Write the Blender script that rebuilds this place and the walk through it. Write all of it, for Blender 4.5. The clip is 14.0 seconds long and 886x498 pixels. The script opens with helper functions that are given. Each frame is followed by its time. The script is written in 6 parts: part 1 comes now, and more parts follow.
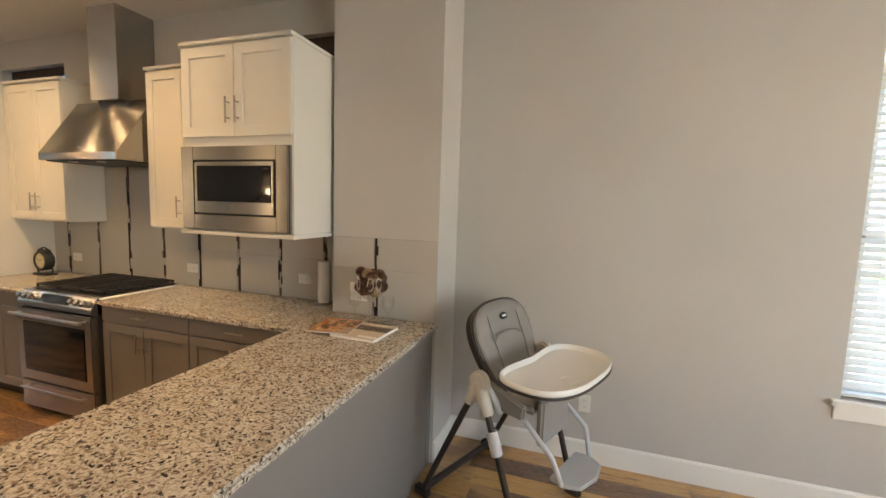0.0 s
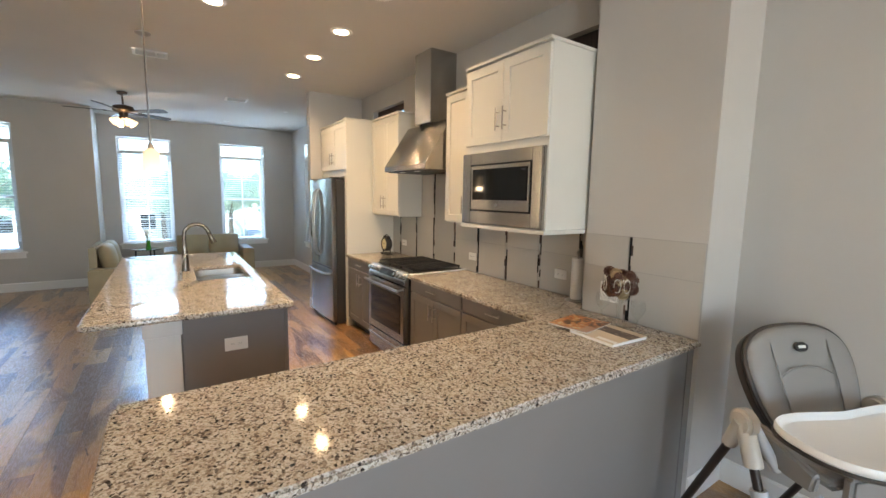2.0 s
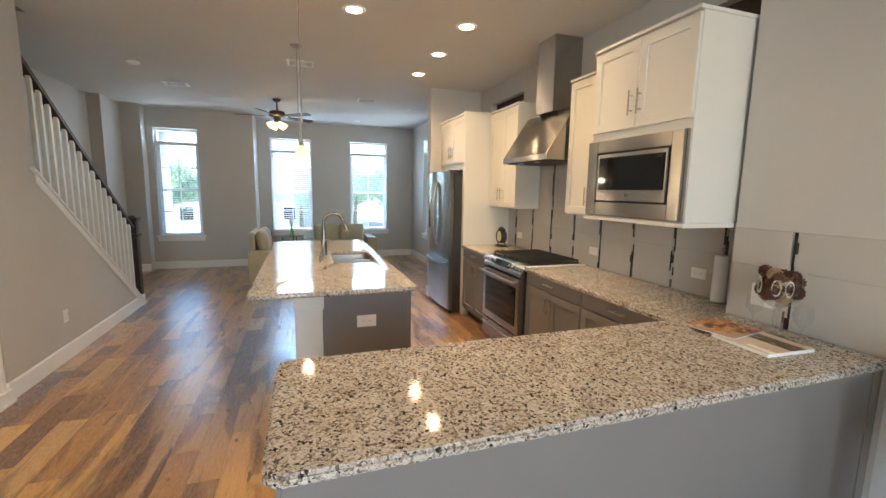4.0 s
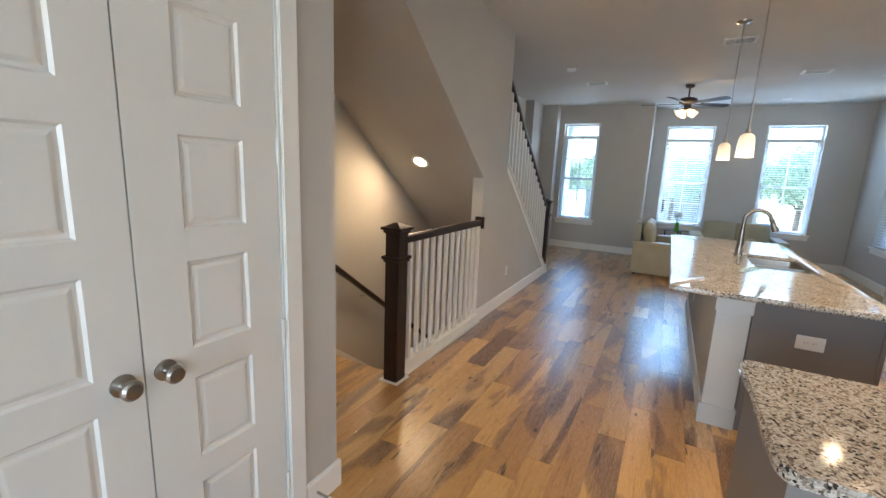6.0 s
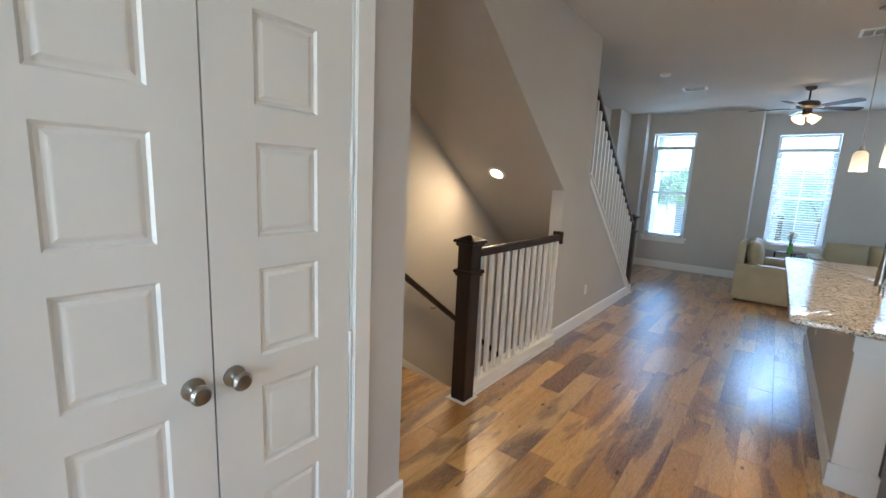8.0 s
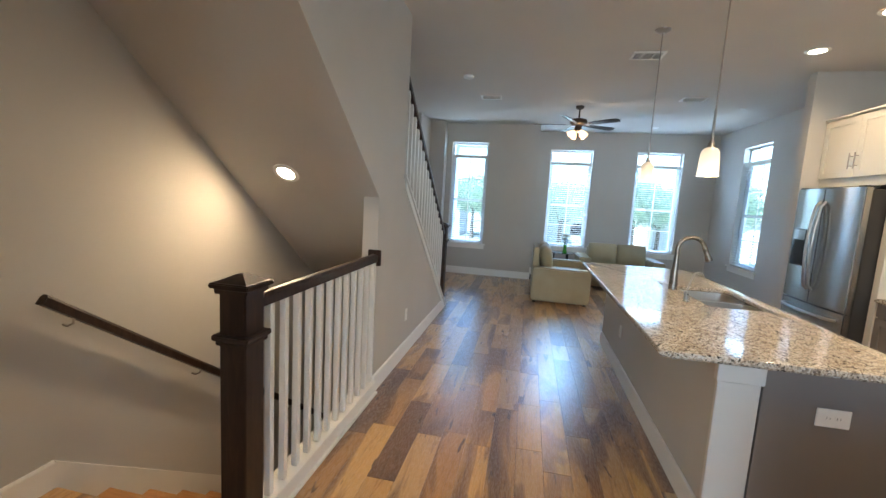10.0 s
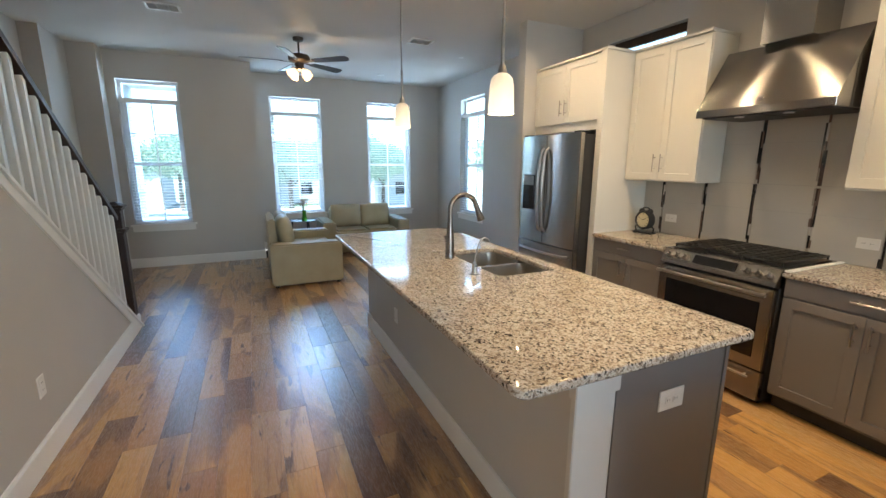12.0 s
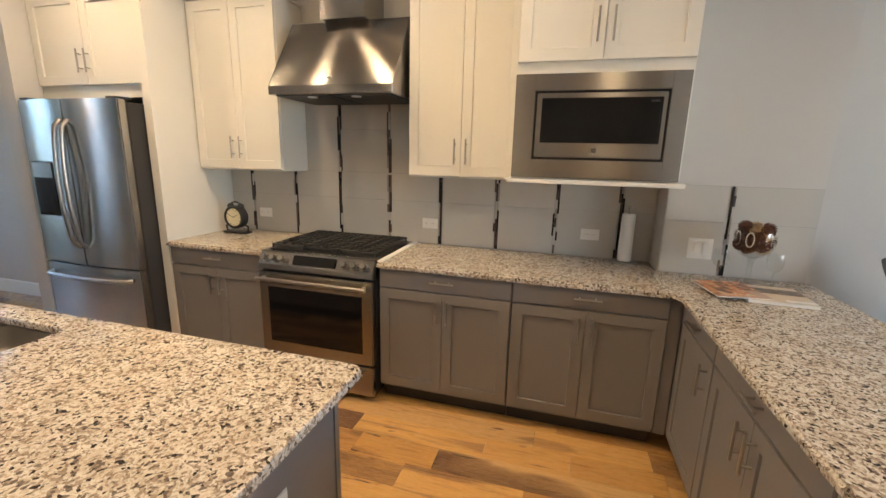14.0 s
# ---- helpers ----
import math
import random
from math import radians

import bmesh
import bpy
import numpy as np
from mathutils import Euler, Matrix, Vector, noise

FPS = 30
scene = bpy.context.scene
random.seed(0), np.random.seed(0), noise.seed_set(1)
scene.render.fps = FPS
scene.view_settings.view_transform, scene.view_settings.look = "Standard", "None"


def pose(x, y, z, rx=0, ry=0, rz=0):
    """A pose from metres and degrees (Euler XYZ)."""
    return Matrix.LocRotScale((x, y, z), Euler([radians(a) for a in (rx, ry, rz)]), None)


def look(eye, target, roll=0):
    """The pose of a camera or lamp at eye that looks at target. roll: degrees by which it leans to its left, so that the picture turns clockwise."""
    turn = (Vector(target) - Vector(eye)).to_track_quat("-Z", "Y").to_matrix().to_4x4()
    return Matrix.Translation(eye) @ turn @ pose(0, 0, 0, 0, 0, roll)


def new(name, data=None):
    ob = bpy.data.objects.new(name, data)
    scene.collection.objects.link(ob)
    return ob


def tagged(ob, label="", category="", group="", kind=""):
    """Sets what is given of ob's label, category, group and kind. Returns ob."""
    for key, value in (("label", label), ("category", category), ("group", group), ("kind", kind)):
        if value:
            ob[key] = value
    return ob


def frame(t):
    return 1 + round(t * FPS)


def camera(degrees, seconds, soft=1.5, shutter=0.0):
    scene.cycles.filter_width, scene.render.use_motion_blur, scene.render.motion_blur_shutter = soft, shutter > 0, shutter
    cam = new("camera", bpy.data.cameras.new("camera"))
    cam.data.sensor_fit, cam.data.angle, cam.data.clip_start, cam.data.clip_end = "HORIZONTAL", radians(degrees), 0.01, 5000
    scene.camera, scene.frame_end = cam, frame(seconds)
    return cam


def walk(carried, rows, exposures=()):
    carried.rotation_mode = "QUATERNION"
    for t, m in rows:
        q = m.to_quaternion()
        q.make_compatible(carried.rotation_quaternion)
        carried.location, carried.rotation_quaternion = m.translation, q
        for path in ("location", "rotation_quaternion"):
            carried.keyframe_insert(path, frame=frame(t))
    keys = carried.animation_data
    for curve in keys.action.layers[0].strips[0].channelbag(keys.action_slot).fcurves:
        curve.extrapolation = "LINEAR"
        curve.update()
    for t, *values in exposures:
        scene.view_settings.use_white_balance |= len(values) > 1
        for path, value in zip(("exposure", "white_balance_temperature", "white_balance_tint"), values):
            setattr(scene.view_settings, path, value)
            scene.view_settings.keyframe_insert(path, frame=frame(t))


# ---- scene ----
cam = camera(93.6, 14.0)
PATH = [
    (0, (-1.136, 0.108, 1.619), (-1.755, 2.0, 1.422), 1.8),
    (0.5, (-1.018, 0.184, 1.614), (-2.236, 1.751, 1.367), 2.0),
    (1, (-0.977, 0.198, 1.613), (-2.48, 1.491, 1.347), 1.7),
    (1.5, (-0.958, 0.209, 1.607), (-2.567, 1.371, 1.359), 1.4),
    (2, (-0.948, 0.206, 1.619), (-2.599, 1.308, 1.378), 1.0),
    (4.3, (-0.965, 0.095, 1.574), (-2.887, 0.565, 1.282), 1.1),
    (4.5, (-0.97, 0.056, 1.564), (-2.918, 0.391, 1.258), 1.2),
    (5, (-0.877, -0.126, 1.557), (-2.844, -0.224, 1.21), 1.7),
    (5.5, (-0.794, -0.26, 1.566), (-2.685, -0.794, 1.194), 1.9),
    (6, (-0.772, -0.285, 1.574), (-2.506, -1.212, 1.205), 2.4),
    (6.5, (-0.799, -0.266, 1.566), (-2.43, -1.372, 1.224), 3.2),
    (7, (-0.848, -0.217, 1.56), (-2.476, -1.327, 1.217), 2.9),
    (7.2, (-0.848, -0.212, 1.562), (-2.394, -1.434, 1.229), 2.3),
    (9.3, (-1.276, -0.759, 1.554), (-2.878, -1.928, 1.297), 4.4),
    (9.5, (-1.415, -0.798, 1.564), (-3.151, -1.759, 1.312), 4.3),
    (10, (-1.761, -0.863, 1.548), (-3.708, -1.251, 1.302), 3.3),
    (10.5, (-2.089, -0.947, 1.572), (-4.069, -0.841, 1.313), 1.8),
    (11, (-2.407, -0.904, 1.554), (-4.334, -0.465, 1.241), 0.8),
    (11.5, (-2.652, -0.858, 1.547), (-4.522, -0.257, 1.17), 1.0),
    (12, (-2.882, -0.86, 1.546), (-4.667, -0.051, 1.146), 0.3),
    (12.5, (-3.065, -0.818, 1.531), (-4.694, 0.265, 1.118), -0.1),
    (13, (-3.184, -0.605, 1.512), (-4.57, 0.774, 1.093), -0.1),
    (13.5, (-3.214, -0.384, 1.551), (-4.26, 1.261, 1.104), 0.2),
    (14, (-3.234, -0.145, 1.531), (-3.767, 1.733, 1.1), 1.4),
]
# seconds, stops, kelvin, tint: the clip's camera drifts in white balance as it turns
EXPOSURES = [
    (0.0, 2.68, 8500, 15),
    (0.7, 2.86, 7350, 12),
    (1.5, 2.88, 7150, 12),
    (5.0, 2.93, 7200, 11),
    (6.5, 2.78, 6300, 10),
    (9.5, 2.83, 6350, 8),
    (11.0, 2.93, 6300, 8),
    (12.5, 2.73, 6750, 8),
    (13.5, 2.74, 7050, 10),
    (14.0, 2.98, 6700, 11),
]
walk(cam, [(t, look(eye, target, roll)) for t, eye, target, roll in PATH], EXPOSURES)

# ---- light and air ----
world = bpy.data.worlds.new("world")
scene.world = world
world.use_nodes = True
wn = world.node_tree.nodes
sky = wn.new("ShaderNodeTexSky")
sky.sky_type, sky.sun_disc = "NISHITA", False
sky.sun_elevation, sky.sun_rotation = radians(56), radians(132)
sky.ozone_density, sky.dust_density = 3.5, 0.4
world.node_tree.links.new(sky.outputs[0], wn["Background"].inputs[0])
wn["Background"].inputs[1].default_value = 0.15
sun_lamp = bpy.data.lights.new("sun", "SUN")
sun_lamp.energy, sun_lamp.angle, sun_lamp.color = 5.0, radians(0.5), (1.0, 0.95, 0.86)
sun = new("sun", sun_lamp)
sun.matrix_world = look((0, 0, 0), (-0.416, 0.374, -0.829))
DAY_W, SKY_FILL_W, DINE_W, EAST_W = 1.0, 140.0, 1.5, (13.0, 3.5)   # watts at the openings, and of the added sky lamps outside

# plan, in metres
CEIL = 3.05
NORTH = 2.70      # kitchen and living wall
DINE = 2.86       # dining wall
SOUTH = -3.08     # wall along the stairs
STAIR = -1.95     # hall face of the stair wall
WEST, WEST2 = -11.0, -10.26
EAST = 2.6
CLOSET = -1.58


# ---- materials ----
def mat(name, colour, rough=0.5, metal=0.0, spec=0.5):
    m = bpy.data.materials.new(name)
    m.use_nodes = True
    b = m.node_tree.nodes["Principled BSDF"]
    b.inputs["Base Color"].default_value = (*colour, 1)
    b.inputs["Roughness"].default_value = rough
    b.inputs["Metallic"].default_value = metal
    b.inputs["Specular IOR Level"].default_value = spec
    return m


def nd(m, kind, **sets):
    n = m.node_tree.nodes.new(kind)
    for k, v in sets.items():
        n.inputs[k.replace("_", " ")].default_value = v
    return n


def ln(m, a, b):
    m.node_tree.links.new(a, b)


def bsdf(m):
    return m.node_tree.nodes["Principled BSDF"]


def coords(m, scale=(1, 1, 1), space="Object"):
    c = m.node_tree.nodes.new("ShaderNodeTexCoord")
    p = m.node_tree.nodes.new("ShaderNodeMapping")
    p.inputs["Scale"].default_value = scale
    ln(m, c.outputs[space], p.inputs[0])
    return p.outputs[0]


def place(m, scale=(1, 1, 1)):
    g = m.node_tree.nodes.new("ShaderNodeNewGeometry")
    p = m.node_tree.nodes.new("ShaderNodeMapping")
    p.inputs["Scale"].default_value = scale
    ln(m, g.outputs["Position"], p.inputs[0])
    return p.outputs[0]


def ramp(m, src, stops, mode="LINEAR"):
    r = m.node_tree.nodes.new("ShaderNodeValToRGB")
    r.color_ramp.interpolation = mode
    els = r.color_ramp.elements
    while len(els) < len(stops):
        els.new(0.5)
    for e, (p, c) in zip(els, stops):
        e.position, e.color = p, (*c, 1) if len(c) == 3 else c
    ln(m, src, r.inputs[0])
    return r.outputs[0]


def mix(m, fac, a, b, mode="MIX"):
    n = m.node_tree.nodes.new("ShaderNodeMix")
    n.data_type, n.blend_type = "RGBA", mode
    for sock, v in ((n.inputs[0], fac), (n.inputs[6], a), (n.inputs[7], b)):
        if isinstance(v, (int, float)):
            sock.default_value = v
        elif isinstance(v, tuple):
            sock.default_value = (*v, 1)
        else:
            ln(m, v, sock)
    return n.outputs[2]


def bump(m, height, strength=0.2, distance=0.002):
    b = nd(m, "ShaderNodeBump", Strength=strength, Distance=distance)
    ln(m, height, b.inputs["Height"])
    ln(m, b.outputs[0], bsdf(m).inputs["Normal"])


def paint(name, colour, rough=0.6, vary=0.04, grain=160.0, relief=0.12):
    """Rolled or brushed paint: faint cloudiness and a fine orange peel."""
    m = mat(name, colour, rough)
    big = nd(m, "ShaderNodeTexNoise", Scale=1.3, Detail=4.0)
    ln(m, place(m), big.inputs["Vector"])
    lo = tuple(c * (1 - vary) for c in colour)
    hi = tuple(min(1, c * (1 + vary)) for c in colour)
    ln(m, ramp(m, big.outputs[0], [(0.3, lo), (0.7, hi)]), bsdf(m).inputs["Base Color"])
    fine = nd(m, "ShaderNodeTexNoise", Scale=grain, Detail=2.0)
    ln(m, place(m), fine.inputs["Vector"])
    bump(m, fine.outputs[0], relief, 0.001)
    return m


def brushed(name, colour, rough, along=(1, 1, 60), vary=0.015, turn=0.25):
    """Brushed metal with fine lines across the longest scale."""
    m = mat(name, colour, rough, 1.0)
    n = nd(m, "ShaderNodeTexNoise", Scale=14.0, Detail=6.0)
    ln(m, place(m, along), n.inputs["Vector"])
    r = ramp(m, n.outputs[0], [(0.3, (rough * (1 - vary),) * 3), (0.7, (rough * (1 + vary),) * 3)])
    ln(m, r, bsdf(m).inputs["Roughness"])
    smudge = nd(m, "ShaderNodeTexNoise", Scale=5.0, Detail=3.0)
    ln(m, place(m), smudge.inputs["Vector"])
    ln(m, ramp(m, smudge.outputs[0], [(0.35, tuple(c * 0.97 for c in colour)), (0.65, colour)]), bsdf(m).inputs["Base Color"])
    tg = m.node_tree.nodes.new("ShaderNodeTangent")
    tg.direction_type, tg.axis = "RADIAL", "Z"
    ln(m, tg.outputs[0], bsdf(m).inputs["Tangent"])
    bsdf(m).inputs["Anisotropic"].default_value = 0.95
    bsdf(m).inputs["Anisotropic Rotation"].default_value = turn
    return m


WALL = paint("wall_paint", (0.52, 0.50, 0.475), 0.7)
CEILING = paint("ceiling_paint", (0.62, 0.60, 0.57), 0.85, 0.02, 90.0, 0.25)
TRIM = paint("trim_paint", (0.80, 0.79, 0.76), 0.35, 0.02, 60.0, 0.05)
WHITE_CAB = paint("white_cabinet_paint", (0.70, 0.68, 0.63), 0.38, 0.02, 60.0, 0.05)
GREY_CAB = paint("grey_cabinet_paint", (0.205, 0.190, 0.183), 0.42, 0.04, 60.0, 0.05)
bsdf(GREY_CAB).inputs["Specular IOR Level"].default_value = 0.32
POST_PAINT = paint("post_paint", (0.62, 0.61, 0.59), 0.45, 0.02, 60.0, 0.05)
DOOR_PAINT = paint("door_paint", (0.74, 0.73, 0.70), 0.4, 0.02, 40.0, 0.06)
STEEL = brushed("stainless_steel", (0.45, 0.44, 0.425), 0.24)
STEEL_H = brushed("stainless_steel_level", (0.40, 0.38, 0.355), 0.22)
NICKEL = mat("brushed_nickel", (0.40, 0.375, 0.345), 0.28, 1.0)
TAPMETAL = mat("tap_nickel", (0.27, 0.245, 0.22), 0.27, 1.0)
CHROME = mat("polished_chrome", (0.8, 0.8, 0.8), 0.08, 1.0)
BLACK = mat("black_enamel", (0.012, 0.012, 0.013), 0.35)
GLASSY = mat("black_glass", (0.008, 0.008, 0.009), 0.06)
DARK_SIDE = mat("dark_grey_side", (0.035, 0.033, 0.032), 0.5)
PLASTIC = mat("white_plastic", (0.78, 0.77, 0.74), 0.35)
GAP = mat("dark_gap", (0.02, 0.02, 0.02), 0.8)
IRON = mat("cast_iron", (0.015, 0.015, 0.016), 0.55)
VINYL = mat("window_vinyl", (0.72, 0.74, 0.75), 0.4)
SLAT = mat("blind_slat", (0.78, 0.78, 0.77), 0.5)


def make_granite():
    m = mat("speckled_granite", (0.5, 0.46, 0.4), 0.085, 0.0, 0.32)
    p = place(m)
    warp = nd(m, "ShaderNodeTexNoise", Scale=30.0, Detail=3.0)
    ln(m, p, warp.inputs["Vector"])
    v = m.node_tree.nodes.new("ShaderNodeVectorMath")
    v.operation = "MULTIPLY_ADD"
    ln(m, warp.outputs[1], v.inputs[0])
    v.inputs[1].default_value = (0.02, 0.02, 0.02)
    ln(m, p, v.inputs[2])
    cells = nd(m, "ShaderNodeTexVoronoi", Scale=128.0)
    ln(m, v.outputs[0], cells.inputs["Vector"])
    sep = m.node_tree.nodes.new("ShaderNodeSeparateColor")
    ln(m, cells.outputs["Color"], sep.inputs[0])
    base = ramp(m, sep.outputs[0], [(0.0, (0.045, 0.04, 0.038)), (0.055, (0.17, 0.145, 0.13)), (0.14, (0.34, 0.29, 0.245)), (0.33, (0.54, 0.49, 0.43)), (0.58, (0.61, 0.58, 0.53))], "CONSTANT")
    small = nd(m, "ShaderNodeTexVoronoi", Scale=230.0)
    ln(m, v.outputs[0], small.inputs["Vector"])
    sep2 = m.node_tree.nodes.new("ShaderNodeSeparateColor")
    ln(m, small.outputs["Color"], sep2.inputs[0])
    fleck = ramp(m, sep2.outputs[1], [(0.0, (0.14, 0.125, 0.115)), (0.085, (0.60, 0.53, 0.46)), (0.34, (1, 1, 1))], "CONSTANT")
    cloud = nd(m, "ShaderNodeTexNoise", Scale=16.0, Detail=4.0)
    ln(m, p, cloud.inputs["Vector"])
    tint = ramp(m, cloud.outputs[0], [(0.35, (0.84, 0.80, 0.75)), (0.6, (0.97, 0.96, 0.95))])
    col = mix(m, 1.0, mix(m, 0.58, base, fleck, "MULTIPLY"), tint, "MULTIPLY")
    ln(m, col, bsdf(m).inputs["Base Color"])
    return m


GRANITE = make_granite()


def make_floor(name, random_output):
    """Hickory planks: pale sapwood against brown heartwood inside a plank, grain along x, mineral streaks and knots."""
    m = mat(name, (0.4, 0.22, 0.1), 0.3)
    if random_output == "object":
        r = m.node_tree.nodes.new("ShaderNodeObjectInfo").outputs["Random"]
    else:
        r = m.node_tree.nodes.new("ShaderNodeNewGeometry").outputs["Random Per Island"]
    shift = m.node_tree.nodes.new("ShaderNodeCombineXYZ")
    k = m.node_tree.nodes.new("ShaderNodeMath")
    k.operation = "MULTIPLY"
    k.inputs[1].default_value = 53.0
    ln(m, r, k.inputs[0])
    ln(m, k.outputs[0], shift.inputs[0])
    ln(m, k.outputs[0], shift.inputs[2])

    def moved(scale):
        add = m.node_tree.nodes.new("ShaderNodeVectorMath")
        ln(m, place(m, scale), add.inputs[0])
        ln(m, shift.outputs[0], add.inputs[1])
        return add.outputs[0]

    heart = nd(m, "ShaderNodeTexNoise", Scale=0.9, Detail=3.0, Roughness=0.45, Distortion=0.9)
    ln(m, moved((1.0, 4.5, 4.5)), heart.inputs["Vector"])
    grain = nd(m, "ShaderNodeTexNoise", Scale=3.0, Detail=6.0, Roughness=0.6, Distortion=1.2)
    ln(m, moved((1.0, 12.0, 12.0)), grain.inputs["Vector"])
    fine = nd(m, "ShaderNodeTexNoise", Scale=24.0, Detail=5.0)
    ln(m, moved((1.0, 9.0, 9.0)), fine.inputs["Vector"])
    pale = ramp(m, r, [(0.0, (0.68, 0.40, 0.14)), (0.25, (0.56, 0.31, 0.095)), (0.5, (0.46, 0.245, 0.08)), (0.66, (0.36, 0.185, 0.07)), (0.74, (0.68, 0.44, 0.20)), (0.86, (0.47, 0.26, 0.10)), (0.9, (0.19, 0.095, 0.045)), (1.0, (0.24, 0.125, 0.065))])
    dark = ramp(m, r, [(0.0, (0.26, 0.14, 0.065)), (0.5, (0.17, 0.085, 0.042)), (1.0, (0.12, 0.058, 0.03))])
    mask = ramp(m, heart.outputs[0], [(0.51, (0, 0, 0)), (0.545, (0.55, 0.55, 0.55)), (0.66, (1, 1, 1))])
    col = mix(m, mask, pale, dark)
    col = mix(m, 0.65, col, ramp(m, grain.outputs[0], [(0.30, (0.48, 0.38, 0.32)), (0.46, (0.95, 0.93, 0.91)), (0.75, (1.12, 1.1, 1.06))]), "MULTIPLY")
    col = mix(m, 0.3, col, ramp(m, fine.outputs[0], [(0.3, (0.6, 0.56, 0.52)), (0.6, (1, 1, 1))]), "MULTIPLY")
    vein = nd(m, "ShaderNodeTexNoise", Scale=2.6, Detail=3.0, Distortion=0.6)
    ln(m, moved((1.0, 7.0, 7.0)), vein.inputs["Vector"])
    col = mix(m, ramp(m, vein.outputs[0], [(0.66, (0, 0, 0)), (0.70, (0.85, 0.85, 0.85))]), col, (0.075, 0.036, 0.02))
    knots = nd(m, "ShaderNodeTexVoronoi", Scale=2.0)
    ln(m, moved((1.0, 2.2, 2.2)), knots.inputs["Vector"])
    col = mix(m, ramp(m, knots.outputs["Distance"], [(0.03, (1, 1, 1)), (0.065, (0, 0, 0))]), col, (0.035, 0.018, 0.011))
    ln(m, col, bsdf(m).inputs["Base Color"])
    ln(m, ramp(m, fine.outputs[0], [(0.3, (0.31,) * 3), (0.7, (0.23,) * 3)]), bsdf(m).inputs["Roughness"])
    bump(m, fine.outputs[0], 0.05, 0.001)
    bsdf(m).inputs["Coat Weight"].default_value = 1.0
    bsdf(m).inputs["Coat Roughness"].default_value = 0.35
    bsdf(m).inputs["Coat IOR"].default_value = 1.6
    return m


PLANK = make_floor("hickory_plank", "object")
PLANK_FAR = make_floor("hickory_plank_far", "island")


def make_stain(name, dark, light, axis=(8, 8, 1)):
    m = mat(name, dark, 0.42, 0.0, 0.35)
    n = nd(m, "ShaderNodeTexNoise", Scale=6.0, Detail=6.0, Distortion=0.8)
    ln(m, place(m, axis), n.inputs["Vector"])
    ln(m, ramp(m, n.outputs[0], [(0.35, dark), (0.7, light)]), bsdf(m).inputs["Base Color"])
    bump(m, n.outputs[0], 0.05, 0.001)
    return m


ESPRESSO = make_stain("espresso_wood", (0.022, 0.012, 0.009), (0.045, 0.024, 0.016))
TREAD = make_stain("tread_wood", (0.40, 0.19, 0.07), (0.52, 0.27, 0.10), (8, 1, 8))


def make_leather():
    m = mat("cream_leather", (0.38, 0.34, 0.22), 0.42)
    n = nd(m, "ShaderNodeTexVoronoi", Scale=220.0)
    ln(m, place(m), n.inputs["Vector"])
    bump(m, n.outputs["Distance"], 0.15, 0.001)
    w = nd(m, "ShaderNodeTexNoise", Scale=4.0, Detail=4.0)
    ln(m, place(m), w.inputs["Vector"])
    ln(m, ramp(m, w.outputs[0], [(0.3, (0.355, 0.31, 0.20)), (0.7, (0.41, 0.365, 0.245))]), bsdf(m).inputs["Base Color"])
    return m


LEATHER = make_leather()


def make_glass(name="window_glass", rough=0.0):
    m = bpy.data.materials.new(name)
    m.use_nodes = True
    t = m.node_tree
    out = t.nodes["Material Output"]
    t.nodes.remove(t.nodes["Principled BSDF"])
    clear = t.nodes.new("ShaderNodeBsdfTransparent")
    clear.inputs[0].default_value = (0.80, 0.91, 0.98, 1)
    gloss = t.nodes.new("ShaderNodeBsdfGlossy")
    gloss.inputs["Roughness"].default_value = 0.02
    lw = t.nodes.new("ShaderNodeLayerWeight")
    steep = t.nodes.new("ShaderNodeMath")
    steep.operation = "POWER"
    steep.inputs[1].default_value = 5.0
    t.links.new(lw.outputs["Facing"], steep.inputs[0])
    fres = t.nodes.new("ShaderNodeMath")
    fres.operation = "MULTIPLY_ADD"
    fres.inputs[1].default_value, fres.inputs[2].default_value = 0.6, 0.03
    t.links.new(steep.outputs[0], fres.inputs[0])
    mx = t.nodes.new("ShaderNodeMixShader")
    t.links.new(fres.outputs[0], mx.inputs[0])
    t.links.new(clear.outputs[0], mx.inputs[1])
    t.links.new(gloss.outputs[0], mx.inputs[2])
    t.links.new(mx.outputs[0], out.inputs[0])
    return m


PANE = make_glass()


def make_clear():
    """Thin-walled stemware: sees through, with gloss that grows at the rim."""
    m = make_glass("clear_glass")
    t = m.node_tree
    t.nodes["Transparent BSDF"].inputs[0].default_value = (0.97, 0.98, 0.98, 1)
    lw = t.nodes.new("ShaderNodeLayerWeight")
    lw.inputs[0].default_value = 0.35
    k = t.nodes.new("ShaderNodeMath")
    k.operation = "MULTIPLY_ADD"
    k.inputs[1].default_value, k.inputs[2].default_value = 0.28, 0.05
    t.links.new(lw.outputs["Facing"], k.inputs[0])
    t.links.new(k.outputs[0], t.nodes["Mix Shader"].inputs[0])
    t.nodes["Glossy BSDF"].inputs["Roughness"].default_value = 0.08
    return m


def glow(name, colour, strength):
    m = mat(name, colour, 0.5)
    bsdf(m).inputs["Emission Color"].default_value = (*colour, 1)
    bsdf(m).inputs["Emission Strength"].default_value = strength
    return m


BULB = glow("lit_lens", (1.0, 0.82, 0.58), 6.0)
SHADE = glow("lit_opal_glass", (1.0, 0.66, 0.36), 0.34)


